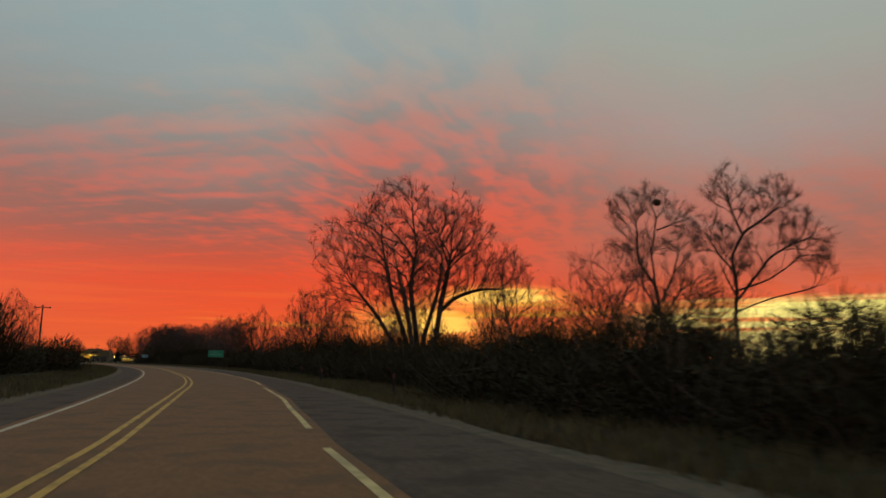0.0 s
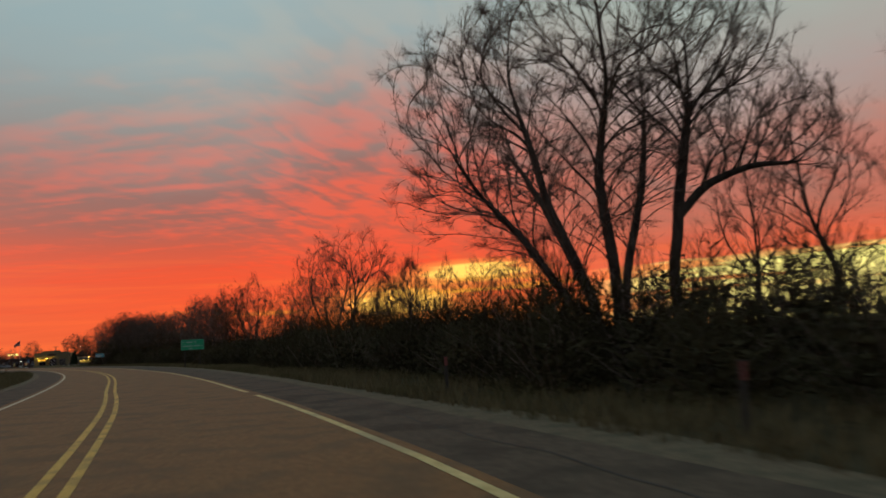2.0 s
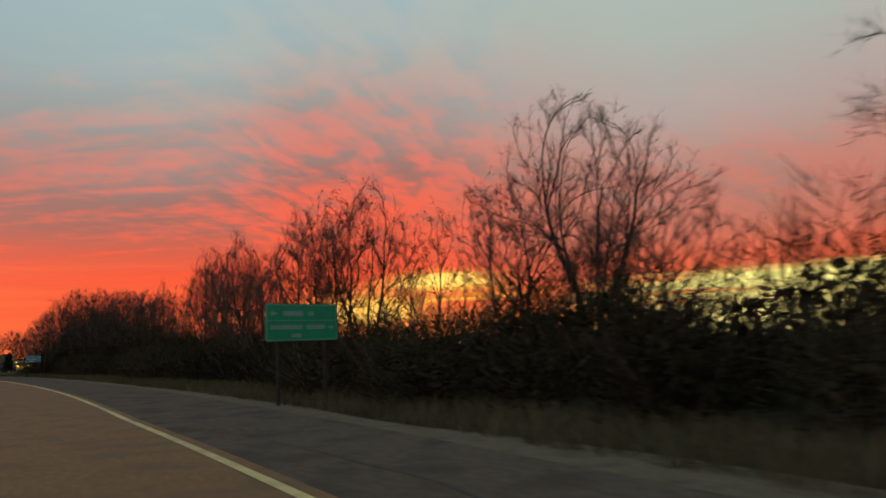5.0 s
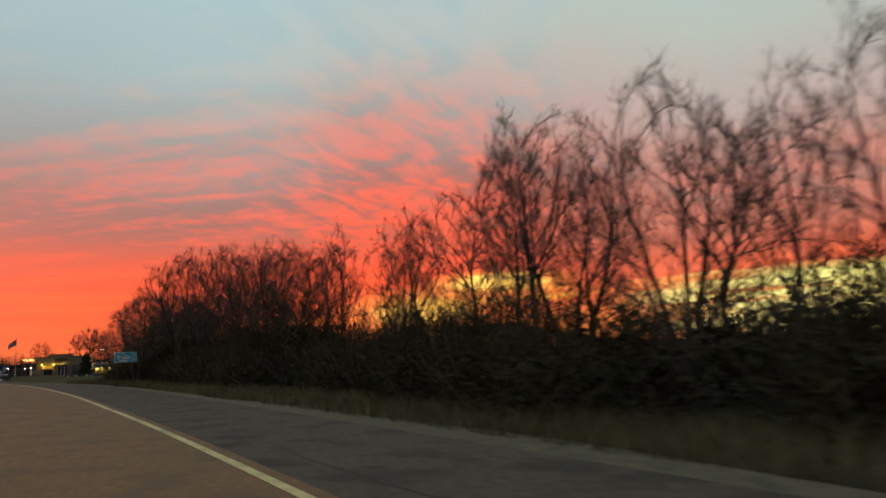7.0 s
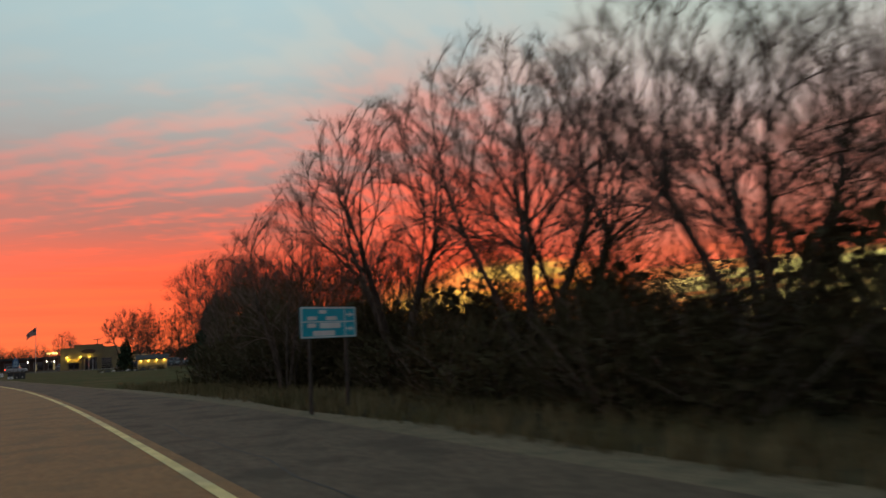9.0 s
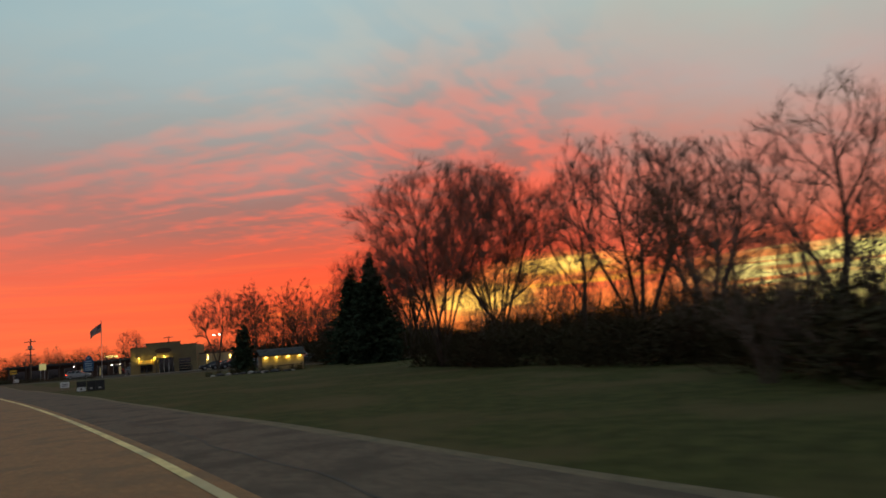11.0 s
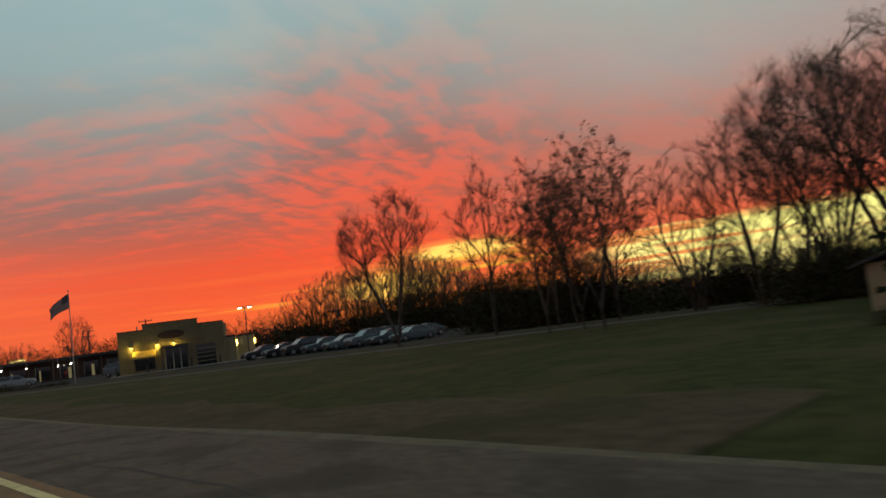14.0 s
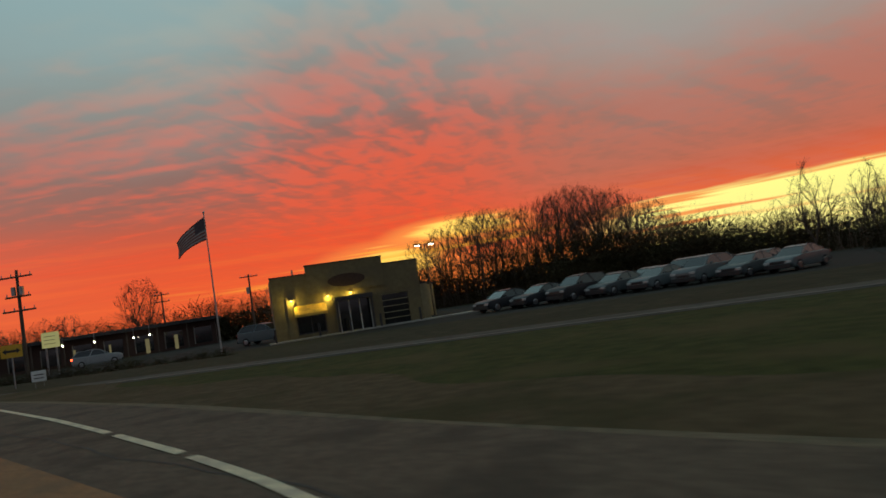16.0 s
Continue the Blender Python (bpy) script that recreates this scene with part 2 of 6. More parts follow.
BARK = material("bark", (0.044, 0.034, 0.027), (0.115, 0.092, 0.071), 6.0, 0.92, bump=0.6, bump_scale=18, stretch=(1, 1, 0.3), per_object=0.25, shine=0.12)
TWIG = material("twigs", (0.098, 0.073, 0.057), (0.198, 0.150, 0.117), 3.0, 0.9, per_object=0.3, shine=0.12)
DEAD_LEAF = material("dead_leaves", (0.090, 0.060, 0.037), (0.180, 0.118, 0.070), 3.0, 0.85, per_object=0.25, shine=0.12)
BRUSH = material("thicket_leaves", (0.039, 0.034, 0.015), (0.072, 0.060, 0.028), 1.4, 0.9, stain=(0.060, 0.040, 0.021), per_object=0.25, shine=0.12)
DEAD_TURF = material("dead_turf", (0.074, 0.053, 0.027), (0.128, 0.093, 0.049), 3.0, 0.95, bump=0.6, bump_scale=60, stain=(0.055, 0.050, 0.018), shine=0.12)
NEEDLE = material("needles", (0.018, 0.031, 0.017), (0.048, 0.068, 0.036), 2.5, 0.85, per_object=0.2, shine=0.12)
DRY_GRASS = material("dry_grass", (0.12, 0.095, 0.045), (0.24, 0.19, 0.095), 2.5, 0.95, stain=(0.10, 0.095, 0.04), shine=0.12)
WOOD = material("weathered_wood", (0.06, 0.046, 0.034), (0.13, 0.10, 0.075), 5.0, 0.9, bump=0.4, stretch=(1, 1, 0.15))
STEEL = material("galvanised_steel", (0.30, 0.30, 0.30), (0.46, 0.46, 0.45), 8.0, 0.45, metal=0.9)
# cream dimmed and yellowed here in place of dusk and lamp light
STUCCO = material("dimmed_cream_stucco", (0.165, 0.130, 0.062), (0.215, 0.172, 0.084), 3.0, 0.9, bump=0.25, bump_scale=60, stain=(0.15, 0.12, 0.07))
SIDING = material("pale_siding", (0.30, 0.25, 0.14), (0.38, 0.32, 0.18), 3.0, 0.85, stain=(0.38, 0.33, 0.22))
DARK_TRIM = material("dark_trim", (0.035, 0.030, 0.028), (0.06, 0.052, 0.046), 5.0, 0.6)
SHINGLE = material("dark_shingles", (0.035, 0.033, 0.034), (0.075, 0.070, 0.068), 5.0, 0.9, bump=0.4, per_object=0.2)
CONCRETE = material("concrete", (0.30, 0.28, 0.24), (0.44, 0.41, 0.36), 5.0, 0.9, bump=0.3, stain=(0.26, 0.24, 0.2))
KERB_STONE = material("weathered_kerb", (0.12, 0.105, 0.08), (0.19, 0.165, 0.125), 2.0, 0.9, bump=0.3, stain=(0.10, 0.095, 0.08))
BRICK_RED = material("dull_red_brick", (0.045, 0.026, 0.020), (0.075, 0.042, 0.031), 6.0, 0.9)
# green lifted in colour to stand in for returned headlight
GREEN_SHEET = material("green_sign_sheeting", (0.012, 0.36, 0.165), (0.017, 0.44, 0.21), 1.5, 0.5, stain=(0.009, 0.29, 0.135))
SIGN_TEXT = material("sign_lettering", (0.20, 0.42, 0.32), (0.28, 0.52, 0.40), 3.0, 0.6)
PALE_BLUE = material("pale_blue_lettering", (0.30, 0.42, 0.50), (0.38, 0.50, 0.58), 3.0, 0.6)
POST_GREY = material("dark_post", (0.034, 0.027, 0.021), (0.066, 0.053, 0.041), 6.0, 0.85)
# blue turned teal and lifted for the headlight it would return
BLUE_SHEET = material("blue_sign_sheeting", (0.012, 0.36, 0.46), (0.020, 0.43, 0.54), 1.5, 0.42)
TEAL_SHEET = material("teal_sign_sheeting", (0.011, 0.065, 0.165), (0.017, 0.098, 0.215), 1.5, 0.5)
YELLOW_SHEET = material("yellow_sign_sheeting", (0.62, 0.36, 0.02), (0.74, 0.44, 0.03), 1.5, 0.42)
WHITE_SHEET = material("white_sign_sheeting", (0.66, 0.66, 0.62), (0.80, 0.80, 0.76), 3.0, 0.45)
BLACK_SHEET = material("black_sheeting", (0.012, 0.012, 0.012), (0.03, 0.03, 0.03), 3.0, 0.5)
GLASS_DARK = material("dark_glass", (0.010, 0.011, 0.012), (0.018, 0.019, 0.02), 2.0, 0.08, coat=0.5)
RUBBER = material("rubber", (0.012, 0.012, 0.012), (0.026, 0.025, 0.024), 8.0, 0.85)
RIM = material("alloy", (0.30, 0.30, 0.31), (0.42, 0.42, 0.42), 5.0, 0.35, metal=0.9)
PLASTIC = material("black_plastic", (0.018, 0.018, 0.019), (0.035, 0.035, 0.036), 6.0, 0.6)
LAMP_GLASS = material("clear_lamp_glass", (0.50, 0.50, 0.48), (0.62, 0.62, 0.6), 6.0, 0.15, coat=0.6)
FLAG_CLOTH = material("striped_cloth_red", (0.19, 0.055, 0.045), (0.27, 0.08, 0.065), 6.0, 0.9)
FLAG_WHITE = material("striped_cloth_white", (0.34, 0.30, 0.28), (0.44, 0.40, 0.37), 6.0, 0.9)
FLAG_BLUE = material("blue_cloth", (0.085, 0.060, 0.070), (0.12, 0.085, 0.095), 6.0, 0.9)
TAIL_LIT = glowing("lit_tail_lamp", (1.0, 0.045, 0.012), 9.0)
WARM_LIT = glowing("lit_warm_lamp", (1.0, 0.62, 0.10), 14.0)
WHITE_LIT = glowing("lit_white_lamp", (1.0, 0.86, 0.62), 14.0)
SIGN_LIT = glowing("lit_yellow_sign", (1.0, 0.80, 0.22), 2.2)
BOARD_LIT = glowing("lit_cream_board", (0.82, 0.72, 0.30), 0.30)
DOOR_LIT = glowing("lit_doorway", (0.90, 0.72, 0.36), 0.13)


# ---------------------------------------------------------------- mesh helpers
def mesh_of(name, verts, faces, mats, index=None, smooth=False):
    me = bpy.data.meshes.new(name)
    me.from_pydata([tuple(v) for v in verts], [], faces)
    for m in mats if isinstance(mats, (list, tuple)) else (mats,):
        me.materials.append(m)
    if index is not None:
        me.polygons.foreach_set("material_index", index)
    if smooth:
        me.polygons.foreach_set("use_smooth", [True] * len(faces))
    me.update()
    return me


def part(name, geo, mat, parent=None, label="", m=None, smooth=False):
    """One mesh object from (verts, faces) or a bmesh, under a thing or a part."""
    if isinstance(geo, tuple):
        me = mesh_of(name, geo[0], geo[1], mat, smooth=smooth)
    elif isinstance(geo, bpy.types.Mesh):
        me = geo
    else:
        me = bpy.data.meshes.new(name)
        geo.to_mesh(me)
        geo.free()
        me.materials.append(mat)
        if smooth:
            me.polygons.foreach_set("use_smooth", [True] * len(me.polygons))
    ob = new(name, me)
    if parent:
        ob.parent = parent
    if m is not None:
        ob.matrix_basis = m
    return tagged(ob, label=label) if label else ob


def box(x0, x1, y0, y1, z0, z1, bevel=0.0):
    bm = bmesh.new()
    bmesh.ops.create_cube(bm, size=1, matrix=Matrix.Translation(((x0 + x1) / 2, (y0 + y1) / 2, (z0 + z1) / 2)) @ Matrix.Diagonal((x1 - x0, y1 - y0, z1 - z0, 1)))
    if bevel:
        bmesh.ops.bevel(bm, geom=bm.edges[:], offset=bevel, segments=2, affect="EDGES", profile=0.6)
    return bm


def add_box(bm, x0, x1, y0, y1, z0, z1):
    bmesh.ops.create_cube(bm, size=1, matrix=Matrix.Translation(((x0 + x1) / 2, (y0 + y1) / 2, (z0 + z1) / 2)) @ Matrix.Diagonal((x1 - x0, y1 - y0, z1 - z0, 1)))


def rod(r, length, sides=10, r2=None, m=None):
    bm = bmesh.new()
    at = Matrix.Translation((0, 0, length / 2))
    bmesh.ops.create_cone(bm, cap_ends=True, segments=sides, radius1=r, radius2=r if r2 is None else r2, depth=length, matrix=(m or Matrix()) @ at)
    return bm


def prism(outline, depth, bevel=0.0):
    """An outline in x and z, given depth along y (from 0 to depth)."""
    bm = bmesh.new()
    near = [bm.verts.new((x, 0, z)) for x, z in outline]
    far = [bm.verts.new((x, depth, z)) for x, z in outline]
    n = len(outline)
    bm.faces.new(near)
    bm.faces.new(far[::-1])
    for i in range(n):
        bm.faces.new((near[i], far[i], far[(i + 1) % n], near[(i + 1) % n]))
    bmesh.ops.recalc_face_normals(bm, faces=bm.faces[:])
    if bevel:
        bmesh.ops.bevel(bm, geom=bm.edges[:], offset=bevel, segments=1, affect="EDGES")
    return bm


def empty(name, label, category, group="", kind="", m=None):
    ob = new(name)
    ob.empty_display_size = 0.2
    if m is not None:
        ob.matrix_basis = m
    return tagged(ob, label, category, group, kind)


# ---------------------------------------------------------------- the road's line
HEADING_S = (-900, 10, 30, 50, 70, 90, 110, 130, 150, 170, 190, 210, 230, 250, 270, 300, 360, 1200)
HEADING = (17.2, 17.4, 18.3, 20.2, 22.0, 24.0, 26.6, 28.6, 30.6, 32.6, 34.6, 37.0, 39.0, 40.0, 39.9, 39.6, 42.0, 46.0)
STEP = 1.0
_s = np.arange(-900, 1201, STEP)
_h = np.radians(np.interp(_s, HEADING_S, HEADING))
_x = np.concatenate([[0], np.cumsum(-np.sin((_h[1:] + _h[:-1]) / 2) * STEP)])
_y = np.concatenate([[0], np.cumsum(np.cos((_h[1:] + _h[:-1]) / 2) * STEP)])
_x, _y = _x - _x[900], _y - _y[900]


def road(s, d=0.0):
    """The place s metres along the road and d metres to the right of the travelled line."""
    h = math.radians(float(np.interp(s, HEADING_S, HEADING)))
    return (float(np.interp(s, _s, _x)) + d * math.cos(h), float(np.interp(s, _s, _y)) + d * math.sin(h))


def road_turn(s):
    return float(np.interp(s, HEADING_S, HEADING))


def edge_line(s):
    return float(np.interp(s, (0, 12, 17, 21, 26, 31, 36, 41, 45, 50, 54, 60, 64, 72, 77, 84, 94, 102, 110, 127, 146, 155, 180, 215, 240, 262, 277, 289), (1.66, 1.70, 1.94, 2.09, 2.38, 2.43, 2.52, 2.72, 2.88, 2.92, 2.93, 2.86, 2.78, 2.74, 2.66, 2.60, 2.50, 2.32, 2.14, 2.15, 2.0, 1.9, 2.0, 2.25, 2.1, 1.82, 1.64, 1.70)))


def far_line(s):
    return float(np.interp(s, (0, 15, 24, 33, 44, 60, 90, 300), (-3.95, -3.72, -3.78, -3.94, -4.05, -4.15, -4.4, -5.4)))


def curb_line(s):
    return float(np.interp(s, (0, 20, 36, 60, 110, 125, 150, 170, 185, 200, 215, 230, 245, 265, 280, 292, 302, 312, 330), (4.9, 4.75, 4.95, 4.95, 5.45, 5.5, 5.25, 5.3, 5.4, 5.1, 4.85, 4.7, 4.9, 4.9, 4.65, 4.72, 4.9, 5.2, 5.1)))


def strip(name, s0, s1, left, right, z, mat, step=2.0, kind="structure", label="", category="", cross=None):
    """A ribbon along the road between two offsets (numbers or functions of s)."""
    n = max(2, int((s1 - s0) / step) + 1)
    verts, faces = [], []
    for i in range(n):
        s = s0 + (s1 - s0) * i / (n - 1)
        l, r = (v(s) if callable(v) else v for v in (left, right))
        verts += [(*road(s, l), z), (*road(s, r), z)]
    for i in range(n - 1):
        faces.append((2 * i, 2 * i + 1, 2 * i + 3, 2 * i + 2))
    return tagged(part(name, (verts, faces), mat), label, category, kind=kind)


# ground: one sheet to the horizon; past the lawn's end it falls a little towards the shops
def ease(v, low, high):
    t = min(max((v - low) / (high - low), 0.0), 1.0)
    return t * t * (3 - 2 * t)


def past_kerb(x, y):
    return (x + 140) * 0.42 + (y - 282.3) * 0.907


def ground_z(x, y):
    return -0.06 - 0.36 * ease(past_kerb(x, y), 0, 9) * ease((x + 146) * 0.743 + (y - 254) * 0.669, 7, 15)


def make_ground():
    xs = np.unique(np.concatenate([np.linspace(-4000, -420, 12), np.arange(-400, -219, 15.0), np.arange(-216, -84, 3.0), np.arange(-80, 260, 15.0), np.linspace(280, 4000, 12)]))
    ys = np.unique(np.concatenate([np.linspace(-4000, -220, 12), np.arange(-200, 250, 15.0), np.arange(252, 381, 3.0), np.arange(390, 520, 15.0), np.linspace(540, 4000, 12)]))
    verts = [(x, y, ground_z(x, y)) for y in ys for x in xs]
    w = len(xs)
    faces = [(j * w + i, j * w + i + 1, (j + 1) * w + i + 1, (j + 1) * w + i) for j in range(len(ys) - 1) for i in range(w - 1)]
    tagged(part("ground", (verts, faces), GROUND), "rough brown and olive winter grass ground", "ground", kind="structure")


def make_lawn():
    """Mown grass from the shoulder back to the thicket and up to the kerb of the lot."""
    verts, faces, rows, cols = [], [], 68, 22
    for i in range(rows):
        s = 196 + 2.2 * i
        near, far = curb_line(s) + 0.12, float(np.interp(s, (196, 205, 225, 245, 262, 345), (9, 17, 27, 36, 60, 70)))
        for j in range(cols):
            x, y = road(s, near + (far - near) * (j / (cols - 1)) ** 1.3)
            verts.append((x, y, ground_z(x, y) + 0.020 + 0.005 * math.sin(x * 0.7) * math.sin(y * 0.6)))
    for i in range(rows - 1):
        for j in range(cols - 1):
            k = i * cols + j
            quad = (k, k + 1, k + cols + 1, k + cols)
            if max(past_kerb(*verts[q][:2]) for q in quad) < 0.8:
                faces.append(quad)
    tagged(part("lawn", (verts, faces), LAWN), "mown olive-green lawn turning brown", "lawn", kind="structure")


make_ground()
make_lawn()
strip("road", -300, 700, lambda s: far_line(s) - 0.25, lambda s: edge_line(s) + 0.25, 0.0, LANE, label="worn two-lane asphalt road tinted brown as by headlights", category="road")
strip("shoulder_right", -300, 480, lambda s: edge_line(s) + 0.25, curb_line, -0.006, SHOULDER, label="grey paved shoulder beside the lane", category="road shoulder")
strip("shoulder_left", -300, 700, lambda s: far_line(s) - 2.0, lambda s: far_line(s) - 0.25, -0.006, SHOULDER, label="narrow grey paved shoulder", category="road shoulder")
strip("verge_right", -300, 345, curb_line, lambda s: curb_line(s) + (0.9 + 0.35 * math.sin(s * 0.37) * math.sin(s * 0.11)) * (1 - 0.7 * ease(s, 192, 214)), -0.018, GRAVEL, 1.0, label="tan gravel and dead grass verge", category="verge")
strip("dead_turf", 262, 332, lambda s: curb_line(s) + 0.2, lambda s: curb_line(s) + 3.0 + 0.5 * math.sin(s * 0.41) + 0.3 * math.sin(s * 1.13), -0.028, DEAD_TURF, 0.7, label="brown dead turf along the kerb", category="dead turf")
strip("verge_left", -300, 700, lambda s: far_line(s) - 2.9, lambda s: far_line(s) - 2.0, -0.03, GRAVEL, 2.0, label="tan gravel and dead grass verge", category="verge")


def turn_line(s):
    return float(np.interp(s, (289, 293.2, 296.5, 299.5, 302, 304.2, 307.5, 312.5, 320, 340), (1.70, 1.92, 2.06, 2.42, 2.84, 3.08, 3.37, 3.76, 4.16, 4.9)))


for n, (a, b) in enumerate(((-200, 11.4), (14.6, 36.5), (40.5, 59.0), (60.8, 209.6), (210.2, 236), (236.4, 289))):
    strip("edge_marking", a, b, lambda s: edge_line(s) - 0.07, lambda s: edge_line(s) + 0.07, 0.006, EDGE_PAINT, 1.5, label="worn white edge line tinted yellow as by headlights", category="road marking")
for a, b in ((289, 303.8), (304.2, 307.45), (307.95, 335)):
    strip("edge_marking", a, b, lambda s: turn_line(s) - 0.07, lambda s: turn_line(s) + 0.07, 0.006, WHITE_PAINT, 1.0, label="white edge line curving into the turn lane", category="road marking")
strip("edge_marking", -200, 600, lambda s: far_line(s) - 0.07, lambda s: far_line(s) + 0.07, 0.006, WHITE_PAINT, 2.0, label="worn white painted edge line", category="road marking")


def centre_line(s):
    return float(np.interp(s, (0, 8, 12.5, 18, 22, 26, 31, 38, 45, 56, 62, 69, 75, 90, 120, 155, 180, 215, 240, 262, 288), (-2.0, -1.78, -1.59, -1.53, -1.47, -1.39, -1.30, -1.08, -0.98, -1.03, -1.16, -1.38, -1.43, -1.42, -1.5, -1.95, -1.85, -1.6, -1.75, -2.0, -2.05)))


for n, (a, b, off) in enumerate(((184, 346, 1.05), (30, 118, 1.25), (118, 182, 0.95))):
    strip("tar_seam", a, b, lambda s: edge_line(s) + off + 0.07 * math.sin(s * 0.9) + 0.05 * math.sin(s * 2.3) - 0.018, lambda s: edge_line(s) + off + 0.07 * math.sin(s * 0.9) + 0.05 * math.sin(s * 2.3) + 0.018, -0.002, TAR, 0.8, label="wavering black tar seam along the shoulder", category="tar seam")
for off in (-0.16, 0.16):
    strip("centre_marking", -200, 600, lambda s: centre_line(s) + off - 0.06, lambda s: centre_line(s) + off + 0.06, 0.006, YELLOW_PAINT, 1.5, label="yellow painted centre line, one of a pair", category="road marking")


# ---------------------------------------------------------------- trees
class Wood:
    """Collects tapered tubes."""

    def __init__(self):
        self.verts, self.faces = [], []

    def tube(self, pts, radii, sides):
        base, n = len(self.verts), len(pts)
        up = Vector((0.31, 0.17, 0.93))
        for i, p in enumerate(pts):
            d = (pts[min(i + 1, n - 1)] - pts[max(i - 1, 0)]).normalized()
            a = d.cross(up)
            a = a.normalized() if a.length > 1e-3 else Vector((1, 0, 0))
            b = d.cross(a)
            for k in range(sides):
                t = 2 * math.pi * k / sides
                q = p + (a * math.cos(t) + b * math.sin(t)) * radii[i]
                self.verts.append((q.x, q.y, q.z))
        for i in range(n - 1):
            for k in range(sides):
                self.faces.append((base + i * sides + k, base + i * sides + (k + 1) % sides, base + (i + 1) * sides + (k + 1) % sides, base + (i + 1) * sides + k))

    def ribbon(self, pts, radii, rng):
        side = Vector((rng.gauss(0, 1), rng.gauss(0, 1), rng.gauss(0, 0.4))).normalized()
        base = len(self.verts)
        for p, r in zip(pts, radii):
            for q in (p - side * r, p + side * r):
                self.verts.append((q.x, q.y, q.z))
        for i in range(len(pts) - 1):
            self.faces.append((base + 2 * i, base + 2 * i + 1, base + 2 * i + 3, base + 2 * i + 2))

    def leaf(self, p, size, rng):
        a = Vector((rng.gauss(0, 1), rng.gauss(0, 1), rng.gauss(0, 0.6))).normalized()
        b = a.orthogonal().normalized()
        b.rotate(Matrix.Rotation(rng.uniform(0, 6.28), 3, a))
        n = len(self.verts)
        for q in (p, p + (a + b * 0.55) * size * 0.5, p + a * size, p + (a - b * 0.55) * size * 0.5):
            self.verts.append((q.x, q.y, q.z))
        self.faces.append((n, n + 1, n + 2, n + 3))


class Crown:
    """The room that a crown fills: a lumpy body of revolution about a shifted axis."""

    def __init__(self, radius, low, high, peak=0.45, shift=(0, 0), foot=0.15, lumps=0.22, hollow=0.5):
        self.radius, self.low, self.high, self.peak, self.shift = radius, low, high, peak, shift
        self.foot, self.lumps, self.hollow = foot, lumps, hollow

    def points(self, r, count):
        u = r.random(count * 3)
        f = np.where(u < self.peak, self.foot + (1 - self.foot) * np.sin(np.minimum(u / self.peak, 1) * np.pi / 2), np.sqrt(np.maximum(0, 1 - ((u - self.peak) / (1 - self.peak)) ** 2)))
        keep = r.random(count * 3) < f ** 1.5
        u, f = u[keep][:count], f[keep][:count]
        a = r.random(len(u)) * 2 * np.pi
        p1, p2, p3 = r.random(3) * 6.28
        lump = 1 + self.lumps * (np.sin(3 * a + p1 + 4 * u) * np.sin(7 * u + p2) + 0.6 * np.sin(5 * a + p3 - 9 * u))
        d = self.radius * f * lump * (self.hollow + (1 - self.hollow) * r.random(len(u))) ** 0.5 * np.sqrt(0.15 + 0.85 * r.random(len(u)))
        z = self.low + (self.high - self.low) * u * (1 + 0.5 * self.lumps * np.sin(2 * a + p2) * (u > self.peak))
        return np.stack([self.shift[0] + d * np.cos(a), self.shift[1] + d * np.sin(a), z], 1)


